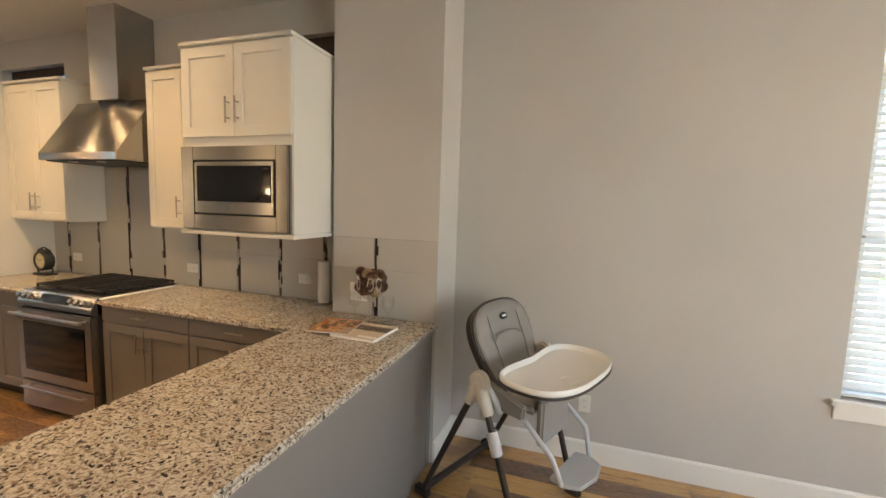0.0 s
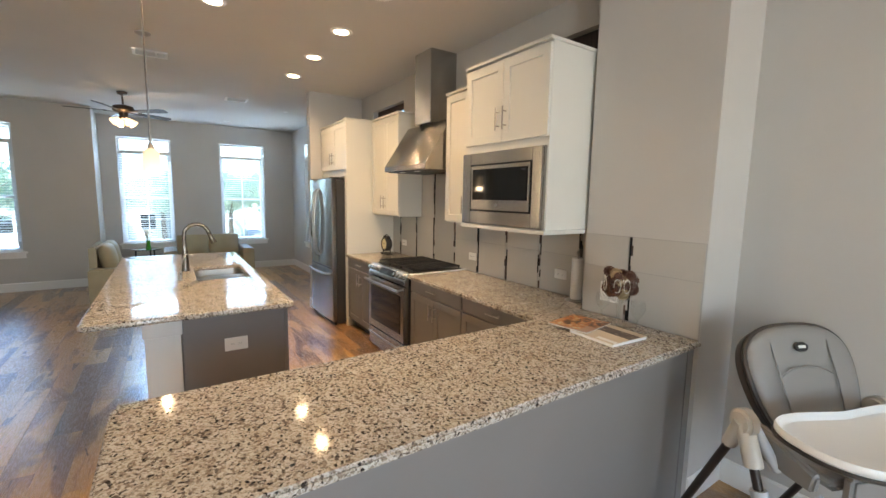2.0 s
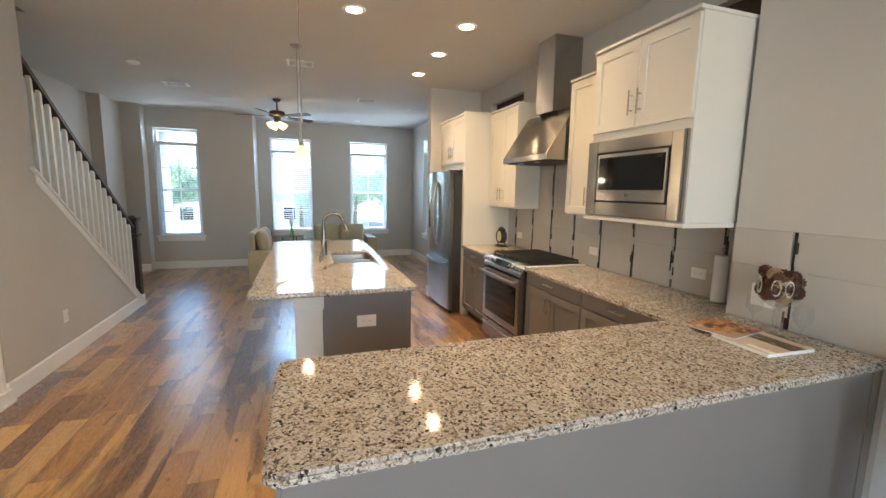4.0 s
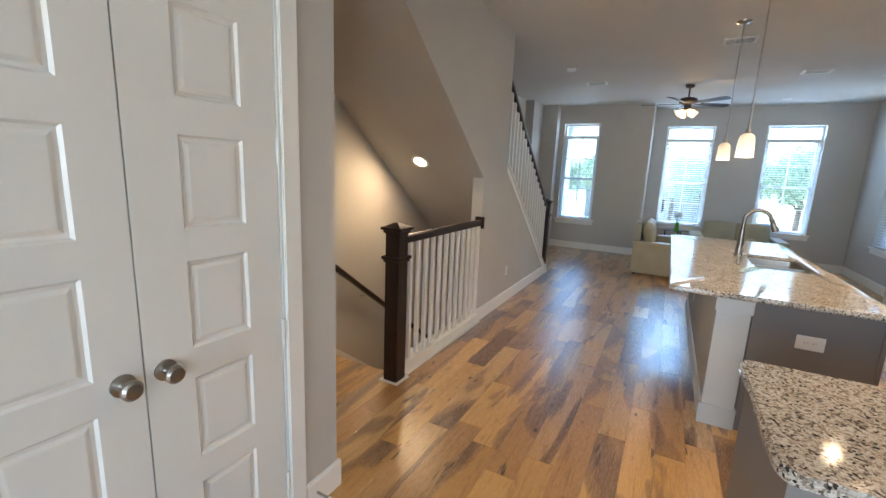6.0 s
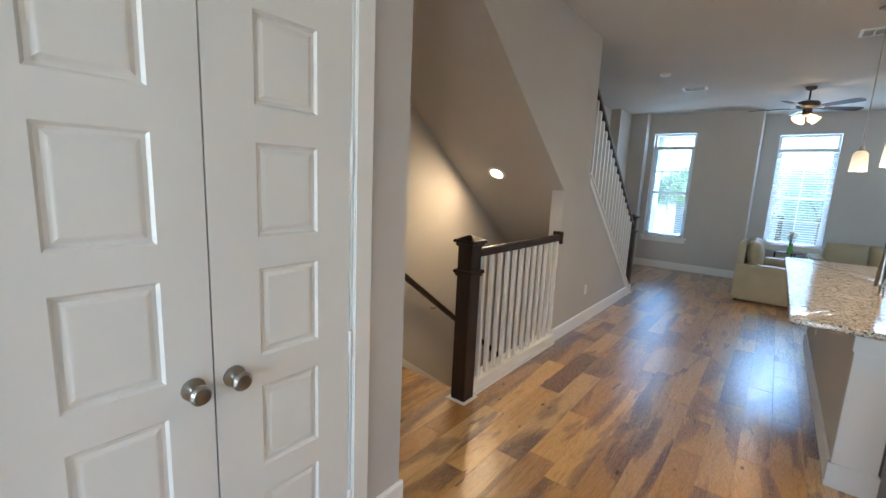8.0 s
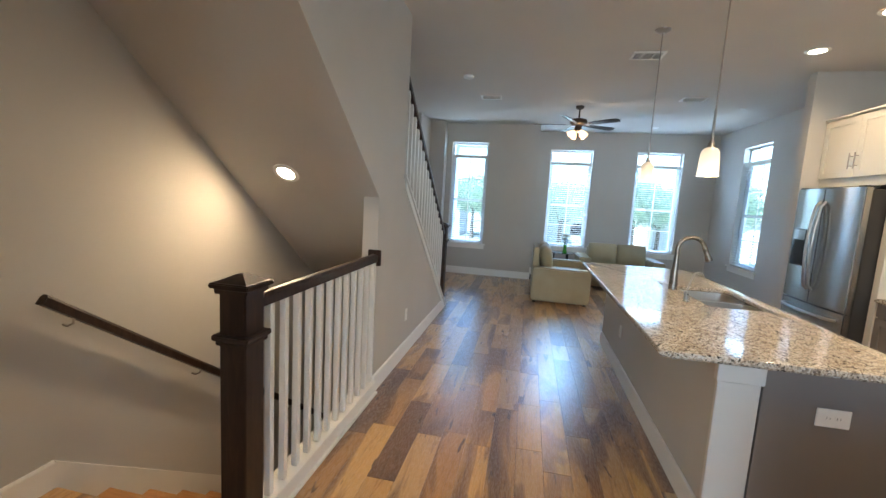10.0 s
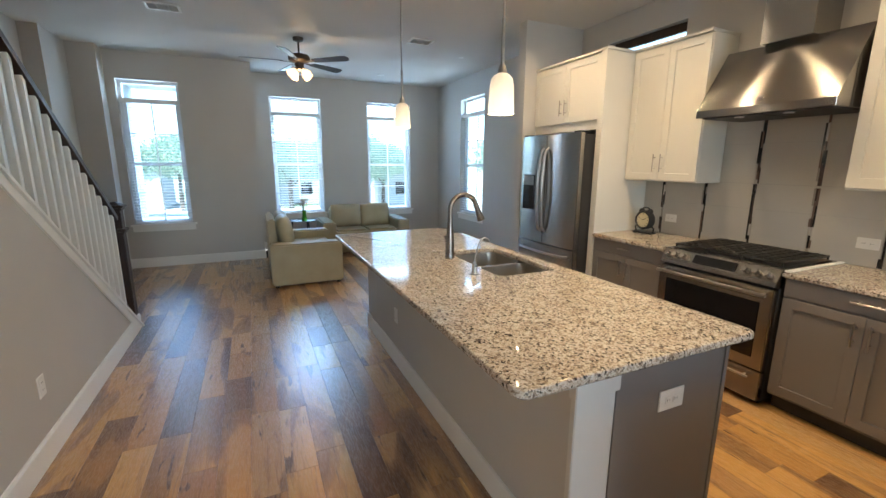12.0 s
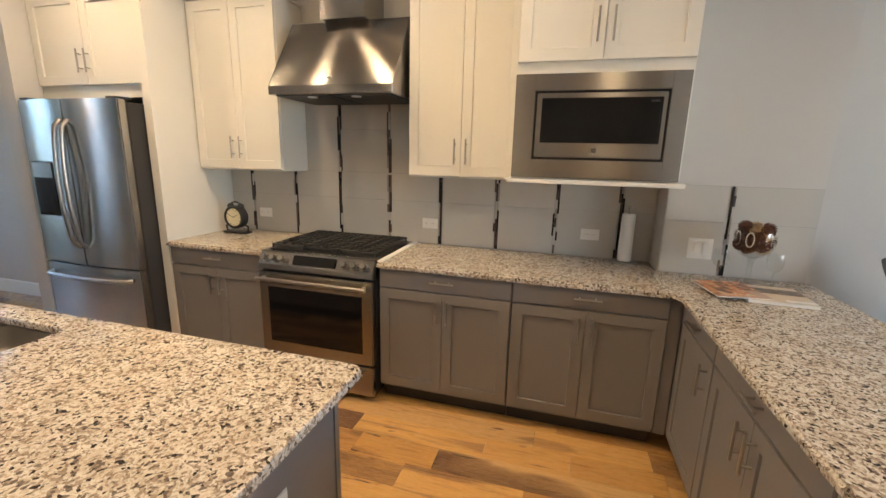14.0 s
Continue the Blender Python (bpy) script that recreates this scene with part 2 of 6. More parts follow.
# ---- mesh helpers ----
def box(bm, x0, x1, y0, y1, z0, z1, m=None):
    vs = bmesh.ops.create_cube(bm, size=1.0)["verts"]
    for v in vs:
        v.co = Vector(((x0 + x1) / 2 + v.co.x * (x1 - x0), (y0 + y1) / 2 + v.co.y * (y1 - y0), (z0 + z1) / 2 + v.co.z * (z1 - z0)))
    if m:
        bmesh.ops.transform(bm, matrix=m, verts=vs)
    return vs


def soften(bm, w=0.003, seg=2, angle=0.6):
    edges = [e for e in bm.edges if len(e.link_faces) == 2 and e.calc_face_angle(0) > angle]
    if w > 0 and edges:
        bmesh.ops.bevel(bm, geom=edges, offset=w, segments=seg, affect="EDGES", clamp_overlap=True)


def rod(bm, a, b, r, seg=12, r2=None):
    a, b = Vector(a), Vector(b)
    d = b - a
    m = Matrix.Translation((a + b) / 2) @ d.to_track_quat("Z", "Y").to_matrix().to_4x4()
    bmesh.ops.create_cone(bm, cap_ends=True, segments=seg, radius1=r, radius2=r if r2 is None else r2, depth=d.length, matrix=m)


def sweep(bm, pts, r, seg=10, flat=1.0):
    """A tube through points; r may be a number or one a point."""
    rings = []
    pts = [Vector(p) for p in pts]
    up = None
    for i, p in enumerate(pts):
        t = (pts[min(i + 1, len(pts) - 1)] - pts[max(i - 1, 0)]).normalized()
        side = t.orthogonal().normalized() if up is None else (up - t * up.dot(t)).normalized()
        up = side
        other = t.cross(side)
        rr = r[i] if isinstance(r, (list, tuple)) else r
        rings.append([bm.verts.new(p + rr * (math.cos(a) * side + math.sin(a) * other * flat)) for a in [2 * math.pi * k / seg for k in range(seg)]])
    for a, b in zip(rings, rings[1:]):
        for k in range(seg):
            bm.faces.new((a[k], a[(k + 1) % seg], b[(k + 1) % seg], b[k]))
    bm.faces.new(rings[0][::-1])
    bm.faces.new(rings[-1])


def lathe(bm, profile, seg=24, at=(0, 0, 0), close=False):
    """Turns (radius, height) pairs round the z axis."""
    at = Vector(at)
    rings = [[bm.verts.new(at + Vector((r * math.cos(2 * math.pi * k / seg), r * math.sin(2 * math.pi * k / seg), z))) for k in range(seg)] for r, z in profile]
    for a, b in zip(rings, rings[1:]):
        for k in range(seg):
            bm.faces.new((a[k], a[(k + 1) % seg], b[(k + 1) % seg], b[k]))
    if close:
        bm.faces.new(rings[0][::-1])
        bm.faces.new(rings[-1])


def prism(bm, outline, a, b, axis="y"):
    """An outline of pairs drawn out from a to b along an axis: for y the pairs are (x, z), for x (y, z), for z (x, y)."""
    def at(p, d):
        return {"y": (p[0], d, p[1]), "x": (d, p[0], p[1]), "z": (p[0], p[1], d)}[axis]
    one = [bm.verts.new(at(p, a)) for p in outline]
    two = [bm.verts.new(at(p, b)) for p in outline]
    n = len(outline)
    bm.faces.new(one)
    bm.faces.new(two[::-1])
    for k in range(n):
        bm.faces.new((one[k], two[k], two[(k + 1) % n], one[(k + 1) % n]))
    bmesh.ops.recalc_face_normals(bm, faces=bm.faces)


def smooth(me, on=True):
    for p in me.polygons:
        p.use_smooth = on


def mesh_of(name, bm, material, rounded=False):
    bmesh.ops.recalc_face_normals(bm, faces=bm.faces)
    me = bpy.data.meshes.new(name)
    bm.to_mesh(me)
    bm.free()
    me.materials.append(material)
    if rounded:
        smooth(me)
        me.set_sharp_from_angle(angle=radians(38))
        for p in me.polygons:
            if p.area > 0.3 and abs(p.normal.z) > 0.99:
                p.use_smooth = False
    return me


def part(name, bm, material, parent, label="", rounded=False):
    ob = new(name, mesh_of(name, bm, material, rounded))
    ob.parent = parent
    return tagged(ob, label)


def thing(name, at, label, category, group="", rz=0):
    ob = new(name)
    ob.matrix_world = pose(*at, 0, 0, rz)
    ob.empty_display_size = 0.1
    return tagged(ob, label, category, group)


def structure(name, bm, material, label="", rounded=False):
    return tagged(new(name, mesh_of(name, bm, material, rounded)), label, "", "", "structure")


def B():
    return bmesh.new()


def boxes(*rows, soft=0.0):
    bm = B()
    for r in rows:
        box(bm, *r)
    if soft:
        soften(bm, soft)
    return bm


def wall_with_holes(bm, along, a0, a1, t0, t1, holes, top=CEIL, bottom=0.0):
    """A wall slab from a0 to a1, between t0 and t1 across, with openings (from, to, low, high)."""
    def put(p, q, lo, hi):
        if q - p > 1e-4 and hi - lo > 1e-4:
            if along == "x":
                box(bm, p, q, t0, t1, lo, hi)
            else:
                box(bm, t0, t1, p, q, lo, hi)
    last = a0
    for h0, h1, lo, hi in sorted(holes):
        put(last, h0, bottom, top)
        put(h0, h1, bottom, lo)
        put(h0, h1, hi, top)
        last = h1
    put(last, a1, bottom, top)


# ---- large structure ----
WIN_LO, WIN_HI = 0.65, 2.68
windows_west = [(-0.50, 0.36), (1.21, 2.08)]
window_west2 = (-2.48, -1.74)
SIDE_WIN = (-9.98, -9.12)
DINE_WIN = (0.265, 1.165)
TRANSOMS = [(-6.50, -5.60, 2.62, 2.80), (-3.95, -2.72, 2.62, 2.80)]

bm = B()
wall_with_holes(bm, "x", WEST - 0.155, -2.67, NORTH, NORTH + 0.155, [(*SIDE_WIN, WIN_LO, WIN_HI)] + [(a, b, lo, hi) for a, b, lo, hi in TRANSOMS])
structure("wall_north", bm, WALL, "pale greige painted kitchen and living room wall")
structure("wall_pilaster", boxes((-2.67, -1.94, 2.475, NORTH + 0.2, 0, CEIL)), WALL, "painted wall pier beside the peninsula")
bm = B()
wall_with_holes(bm, "x", -1.94, EAST, DINE, DINE + 0.2, [(*DINE_WIN, WIN_LO, WIN_HI)])
structure("wall_dining", bm, WALL, "plain painted dining room wall")
bm = B()
wall_with_holes(bm, "y", -0.76, NORTH, WEST - 0.2, WEST, [(a, b, WIN_LO, WIN_HI) for a, b in windows_west])
structure("wall_west", bm, WALL, "painted living room wall with two tall windows")
bm = B()
wall_with_holes(bm, "y", -2.59, -0.76, WEST - 0.2, WEST2, [(*window_west2, WIN_LO, WIN_HI)])
structure("wall_west_bay", bm, WALL, "painted living room wall section with one tall window")
structure("wall_corner_pier", boxes((WEST, -10.02, SOUTH - 0.2, -2.59, 0, CEIL), (-10.02, -9.30, SOUTH - 0.2, -2.90, 0, CEIL)), WALL, "stepped painted wall pier at the stair foot")
structure("wall_south", boxes((-9.30, EAST, SOUTH - 0.2, SOUTH, -3.0, 5.6)), WALL, "painted wall along the staircase")
bm = B()
wall_with_holes(bm, "y", SOUTH - 0.2, DINE + 0.2, EAST, EAST + 0.2, [(-1.4, -0.2, 0.7, 2.6), (1.0, 2.1, 0.7, 2.6)])
structure("wall_east", bm, WALL, "plain painted wall")
structure("wall_wing", boxes((-7.03, -6.90, 1.93, NORTH, 0, CEIL)), WALL, "painted wing wall beside the refrigerator")

# stair: slope of both flights
RISE, RUN = 0.19, 0.25
SL = 0.765


def soffit_z(x):
    return 1.52 + SL * (x + 4.70)


def cap_z(x):
    return 1.70 + SL * (x + 5.29)


# hall wall: full height from -5.33 eastward above the soffit, knee wall below the cap to the west
bm = B()
xs_top = -4.70 + (CEIL - 1.52) / SL
prism(bm, [(-7.50, 0), (-4.70, 0), (-4.70, 1.52), (xs_top, CEIL), (-5.33, CEIL), (-5.33, cap_z(-5.33)), (-7.50, cap_z(-7.50))], STAIR, STAIR - 0.12)
structure("wall_stair", bm, WALL, "painted stair wall with a sloping top and underside")
bm = B()
prism(bm, [(-7.62, soffit_z(-7.62)), (xs_top + 0.3, soffit_z(xs_top + 0.3)), (xs_top + 0.3, soffit_z(xs_top + 0.3) + 0.12), (-7.62, soffit_z(-7.62) + 0.12)], STAIR - 0.12, SOUTH)
structure("soffit", bm, WALL, "painted sloping underside of the upper stair flight")
bm = B()
c = 0.022
prism(bm, [(-7.56, cap_z(-7.56)), (-5.28, cap_z(-5.28)), (-5.28, cap_z(-5.28) + c), (-7.56, cap_z(-7.56) + c)], STAIR + 0.03, STAIR - 0.15)
prism(bm, [(-7.56, cap_z(-7.56) - 0.07), (-5.33, cap_z(-5.33) - 0.07), (-5.33, cap_z(-5.33) - 0.002), (-7.56, cap_z(-7.56) - 0.002)], STAIR + 0.014, STAIR + 0.001)
structure("trim", bm, TRIM, "white sloping cap on the stair knee wall")

# closet block
structure("wall_closet", boxes((-2.165, -1.887, SOUTH, CLOSET, 0, CEIL), (-1.887, -0.841, CLOSET - 0.12, CLOSET, 2.192, CEIL), (-0.841, EAST, CLOSET - 0.12, CLOSET, 0, CEIL)), WALL, "painted closet wall with double doors")

# ceiling and floor bases
bm = B()
box(bm, WEST - 0.2, EAST + 0.2, STAIR - 0.12, DINE + 0.2, CEIL, CEIL + 0.25)
box(bm, WEST - 0.2, -5.72, SOUTH - 0.2, STAIR - 0.12, CEIL, CEIL + 0.25)
box(bm, xs_top - 0.15, EAST + 0.2, SOUTH - 0.2, STAIR - 0.12, CEIL, CEIL + 0.25)
structure("ceiling", bm, CEILING, "smooth off-white painted ceiling")
structure("wall_stairwell_upper", boxes((-5.92, -5.72, SOUTH, STAIR - 0.12, CEIL + 0.25, 5.6), (xs_top - 0.15, xs_top + 0.05, SOUTH, STAIR - 0.12, CEIL + 0.25, 5.6), (-5.92, xs_top + 0.05, STAIR - 0.12, STAIR, CEIL + 0.25, 5.6)), WALL, "painted upper stairwell wall")
structure("ceiling_upper", boxes((-5.92, xs_top + 0.05, SOUTH, STAIR, 5.6, 5.75)), CEILING, "painted ceiling over the stairwell")
bm = B()
box(bm, WEST, EAST, STAIR - 0.12, DINE, -0.25, -0.012)
box(bm, WEST, -7.30, SOUTH, STAIR - 0.12, -0.25, -0.012)
box(bm, -3.27, EAST, SOUTH, STAIR - 0.12, -0.25, -0.012)
structure("floor", bm, GAP, "subfloor under the hickory planks")
structure("wall_stairwell_lower", boxes((-3.27, -3.10, SOUTH, STAIR, -3.0, -0.25), (-7.9, -3.10, STAIR - 0.12, STAIR, -3.0, -0.25), (-8.0, -7.9, SOUTH, STAIR, -3.0, -0.25)), WALL, "painted wall of the lower stairwell")
structure("floor_lower", boxes((-8.0, -3.1, SOUTH, STAIR, -3.2, -3.04)), TREAD, "wooden floor at the foot of the stairs")

# flight down, from the landing towards the west
bm = B()
for i in range(15):
    x = -3.28 - RUN * i
    z = -RISE * (i + 1)
    box(bm, x - RUN, x + 0.0, SOUTH, STAIR - 0.12, z - 0.03 - 0.19, z - 0.03)
structure("stair_riser", bm, TRIM, "white painted risers of the lower stairs")
for i in range(14):
    x = -3.28 - RUN * i
    z = -RISE * (i + 1)
    structure("stair_tread", boxes((x - RUN - 0.005, x - 0.001, SOUTH + 0.015, STAIR - 0.125, z - 0.03, z), soft=0.006), TREAD, "wooden tread of the lower stairs")
# flight up, towards the east
bm = B()
for i in range(16):
    x = -7.30 + RUN * i
    z = RISE * i
    box(bm, x, x + RUN, SOUTH, STAIR - 0.125, max(z - 0.06, 0.0), z + RISE - 0.03)
structure("stair_riser", bm, TRIM, "white painted risers of the upper stairs")
for i in range(16):
    x = -7.30 + RUN * i
    z = RISE * (i + 1)
    structure("stair_tread", boxes((x - 0.025, x + RUN - 0.001, SOUTH + 0.015, STAIR - 0.125, z - 0.03, z), soft=0.006), TREAD, "wooden tread of the upper stairs")


def skirting(x0, y0, x1, y1, side, h=0.14):
    """A baseboard along a wall line; side is the unit way into the room."""
    bm = B()
    dx, dy = x1 - x0, y1 - y0
    n = math.hypot(dx, dy)
    sx, sy = side
    out = [(0, 0), (0.016, 0), (0.016, h - 0.012), (0.008, h), (0, h)]
    a = [bm.verts.new((x0 + sx * d, y0 + sy * d, z)) for d, z in out]
    b = [bm.verts.new((x1 + sx * d, y1 + sy * d, z)) for d, z in out]
    bm.faces.new(a)
    bm.faces.new(b[::-1])
    for k in range(5):
        bm.faces.new((a[k], b[k], b[(k + 1) % 5], a[(k + 1) % 5]))
    return structure("baseboard", bm, TRIM, "white painted baseboard")


skirting(WEST, NORTH, -7.03, NORTH, (0, -1))
skirting(WEST, -0.76, WEST, NORTH, (1, 0))
skirting(WEST2, -2.59, WEST2, -0.76, (1, 0))
skirting(WEST, -0.76, WEST2, -0.76, (0, 1))
skirting(-10.02, -2.90, -10.02, -2.59, (1, 0))
skirting(-10.02, -2.90, -9.30, -2.90, (0, 1))
skirting(-9.30, SOUTH, -9.30, -2.90, (1, 0))
skirting(-9.30, SOUTH, -7.35, SOUTH, (0, 1))
skirting(-7.03, 1.93, -6.90, 1.93, (0, -1))
skirting(-7.03, 1.93, -7.03, NORTH, (-1, 0))
skirting(-7.50, STAIR, -4.70, STAIR, (0, 1))
skirting(-4.70, STAIR - 0.12, -4.70, STAIR + 0.016, (1, 0))
skirting(-1.94, DINE, EAST, DINE, (0, -1))
skirting(-1.94, 2.475, -1.94, DINE, (1, 0))
skirting(-2.165, SOUTH, -2.165, CLOSET, (-1, 0))
skirting(-2.181, CLOSET, -1.96, CLOSET, (0, 1))
skirting(-3.27, SOUTH, -2.165, SOUTH, (0, 1))
skirting(-0.765, CLOSET, EAST, CLOSET, (0, 1))
bm = B()
prism(bm, [(-3.27, -0.05), (-3.27, 0.14), (-7.0, 0.14 - 3.73 * 0.76), (-7.0, -0.10 - 3.73 * 0.76)], SOUTH + 0.016, SOUTH)
structure("trim", bm, TRIM, "white stair skirt board along the wall")


# ---- windows ----
def window(name, width, at, rz, blind, label, low=WIN_LO, high=WIN_HI, sill=True):
    """A tall vinyl window with a transom light; local x runs along the wall, y points outdoors, origin at the left foot of the opening on the room face."""
    w = thing(name, at, label, "window", "", rz)
    w["kind"] = "structure"
    h = high - low
    d0, d1 = 0.095, 0.15
    f = 0.045
    zt = h - 0.30
    bm = boxes((0, f, d0, d1, 0, h), (width - f, width, d0, d1, 0, h), (f, width - f, d0, d1, 0, f), (f, width - f, d0, d1, h - f, h), (f, width - f, d0, d1, zt, zt + 0.06), soft=0.003)
    part("window_frame", bm, VINYL, w)
    zm = zt * 0.505
    bm = boxes((f, width - f, d0 + 0.012, d1 - 0.01, zm - 0.022, zm + 0.022), (f, f + 0.03, d0 + 0.012, d1 - 0.01, f, zt), (width - f - 0.03, width - f, d0 + 0.012, d1 - 0.01, f, zt), soft=0.002)
    part("window_sash", bm, VINYL, w)
    bm = boxes(*[(f + 0.03, width - f - 0.03, 0.122, 0.134, z - 0.009, z + 0.009) for z in (zm / 2 + 0.02, (zm + zt) / 2)],
               *[(width / 2 - 0.009, width / 2 + 0.009, 0.1215, 0.1345, a, b) for a, b in ((f, zm - 0.022), (zm + 0.022, zt))])
    part("window_muntin", bm, VINYL, w)
    for a, b in ((f, zm - 0.022), (zm + 0.022, zt), (zt + 0.06, h - f)):
        pane = part("pane", boxes((f + 0.001, width - f - 0.001, 0.126, 0.130, a, b)), PANE, w)
        pane.visible_shadow = False
    if sill:
        part("window_sill", boxes((-0.05, width + 0.05, -0.035, 0.094, -0.03, -0.002), soft=0.004), TRIM, w, "white window stool")
        part("window_apron", boxes((-0.03, width + 0.03, -0.014, 0.0, -0.11, -0.031), soft=0.003), TRIM, w, "white apron board under the stool")
    if blind:
        b = thing("window_blind", (0, 0, 0), "white horizontal slat blind hanging in the window, slats open", "window blind", "window blinds")
        b.parent = None
        b.matrix_world = w.matrix_world.copy()
        top = zt + 0.0
        part("headrail", boxes((0.008, width - 0.008, 0.02, 0.075, top - 0.01, top + 0.05), soft=0.003), SLAT, b)
        one = None
        n = int((top - 0.05) / 0.044)
        tilt = radians(blind)
        for k in range(n):
            z = top - 0.03 - 0.044 * k
            if one is None:
                q = B()
                box(q, 0.012, width - 0.012, -0.024, 0.024, -0.0014, 0.0014)
                one = mesh_of("slat", q, SLAT)
            s = new("slat", one)
            s.parent = b
            s.matrix_basis = Matrix.Translation((0, 0.048, z)) @ Matrix.Rotation(tilt + random.uniform(-0.03, 0.03), 4, "X")
        part("bottom_rail", boxes((0.010, width - 0.010, 0.024, 0.072, 0.012, 0.03), soft=0.003), SLAT, b)
        for x in (0.12, width - 0.12):
            q = B()
            rod(q, (x, 0.048, 0.02), (x, 0.048, top), 0.0012, 6)
            part("ladder_cord", q, SLAT, b)
    return w


# y outdoors is local +y: rz 90 points it to -x, 0 to +y
for k, (a, b) in enumerate(windows_west):
    window("window_%d" % (k + 1), b - a, (WEST, a, WIN_LO), 90, (-11, -4)[k], "tall white vinyl window with a transom light above", WIN_LO)
window("window_3", window_west2[1] - window_west2[0], (WEST2, window_west2[0], WIN_LO), 90, 3, "tall white vinyl window in the projecting wall section")
window("window_4", SIDE_WIN[1] - SIDE_WIN[0], (SIDE_WIN[0], NORTH, WIN_LO), 0, 2, "tall white vinyl window in the living room side wall")
window("window_5", DINE_WIN[1] - DINE_WIN[0], (DINE_WIN[0], DINE, WIN_LO), 0, 35, "tall dining room window with nearly closed blind")


def transom(name, a, b, lo, hi, shade):
    w = thing(name, (a, NORTH, lo), "narrow high transom window above the wall cabinets", "window")
    w["kind"] = "structure"
    W, H = b - a, hi - lo
    part("window_frame", boxes((0, 0.03, 0.10, 0.15, 0, H), (W - 0.03, W, 0.10, 0.15, 0, H), (0.03, W - 0.03, 0.10, 0.15, 0, 0.025), (0.03, W - 0.03, 0.10, 0.15, H - 0.025, H)), ESPRESSO, w)
    p = part("pane", boxes((0.031, W - 0.031, 0.12, 0.124, 0.026, H - 0.026)), PANE, w)
    p.visible_shadow = False
    part("blind_infill", boxes((0.031, W - 0.031, 0.060, 0.098, H * shade, H - 0.002), soft=0.004), ESPRESSO, w, "dark wooden blind band that darkens the transom opening")


# the second board fills its whole opening, standing in for the dark inside
for k, t in enumerate(TRANSOMS):
    transom("window_%d" % (6 + k), *t, (0.55, 0.05)[k])

# ---- outdoors ----
GRASS = mat("outdoor_ground", (0.35, 0.34, 0.30), 0.9)
gn = nd(GRASS, "ShaderNodeTexNoise", Scale=0.12, Detail=4.0)
ln(GRASS, place(GRASS), gn.inputs["Vector"])
ln(GRASS, ramp(GRASS, gn.outputs[0], [(0.4, (0.10, 0.14, 0.05)), (0.5, (0.42, 0.40, 0.36))]), bsdf(GRASS).inputs["Base Color"])
structure("ground", boxes((-400, 200, -300, 300, -3.9, -3.6)), GRASS, "pale pavement and lawn outside")

# ---- kitchen ----
TILE = paint("backsplash_tile", (0.49, 0.47, 0.435), 0.22, 0.06, 8.0, 0.02)
GROUT = mat("grout", (0.40, 0.385, 0.36), 0.9)


def make_mosaic():
    m = mat("mosaic_glass", (0.2, 0.17, 0.15), 0.15)
    r = m.node_tree.nodes.new("ShaderNodeObjectInfo").outputs["Random"]
    ln(m, ramp(m, r, [(0.0, (0.02, 0.018, 0.018)), (0.3, (0.07, 0.05, 0.045)), (0.5, (0.30, 0.27, 0.25)), (0.62, (0.02, 0.02, 0.022)), (0.74, (0.16, 0.11, 0.09)), (0.86, (0.5, 0.47, 0.44))], "CONSTANT"), bsdf(m).inputs["Base Color"])
    return m


MOSAIC = make_mosaic()
STRIPS = [-5.64 + 0.395 * k for k in range(8)]


def bar_handle(parent, x, y, z, length, upright, out=(0, -1)):
    """A round bar pull on two posts, centre at x, y, z on the door face; out is the way it stands off."""
    bm = B()
    ox, oy = out
    h = length / 2
    along = Vector((0, 0, 1)) if upright else Vector((abs(oy), abs(ox), 0))
    c = Vector((x + 0.032 * ox, y + 0.032 * oy, z))
    rod(bm, c - along * h, c + along * h, 0.0055, 10)
    for s in (-1, 1):
        p = c + along * (h - 0.03) * s
        rod(bm, p, p - Vector((0.032 * ox, 0.032 * oy, 0)), 0.0045, 8)
    return part("handle", bm, NICKEL, parent, "brushed nickel bar handle", True)


def shaker(parent, name, x0, x1, z0, z1, y, material, rail=0.058, flat=False, face=(0, -1)):
    """A recessed-panel door or a slab drawer front, drawn in the x-z plane at y, or in y-z where face points along x."""
    bm = B()
    t = 0.019
    if flat:
        box(bm, x0, x1, y - t, y, z0, z1)
        soften(bm, 0.002)
    else:
        rings = []
        yf, yr = y - t, y - t + 0.009
        for ins, yy_ in ((0, y), (0, yf + 0.0015), (0.0015, yf), (rail, yf), (rail + 0.0015, yf + 0.001), (rail + 0.003, yr)):
            rings.append([bm.verts.new(v) for v in ((x0 + ins, yy_, z0 + ins), (x1 - ins, yy_, z0 + ins), (x1 - ins, yy_, z1 - ins), (x0 + ins, yy_, z1 - ins))])
        for p, q in zip(rings, rings[1:]):
            for k in range(4):
                bm.faces.new((p[k], p[(k + 1) % 4], q[(k + 1) % 4], q[k]))
        bm.faces.new(rings[-1])
        bm.faces.new(rings[0][::-1])
    if face == (-1, 0):
        bmesh.ops.transform(bm, matrix=Matrix(((0, 1, 0, 0), (1, 0, 0, 0), (0, 0, 1, 0), (0, 0, 0, 1))), verts=bm.verts)
    return part(name, bm, material, parent)


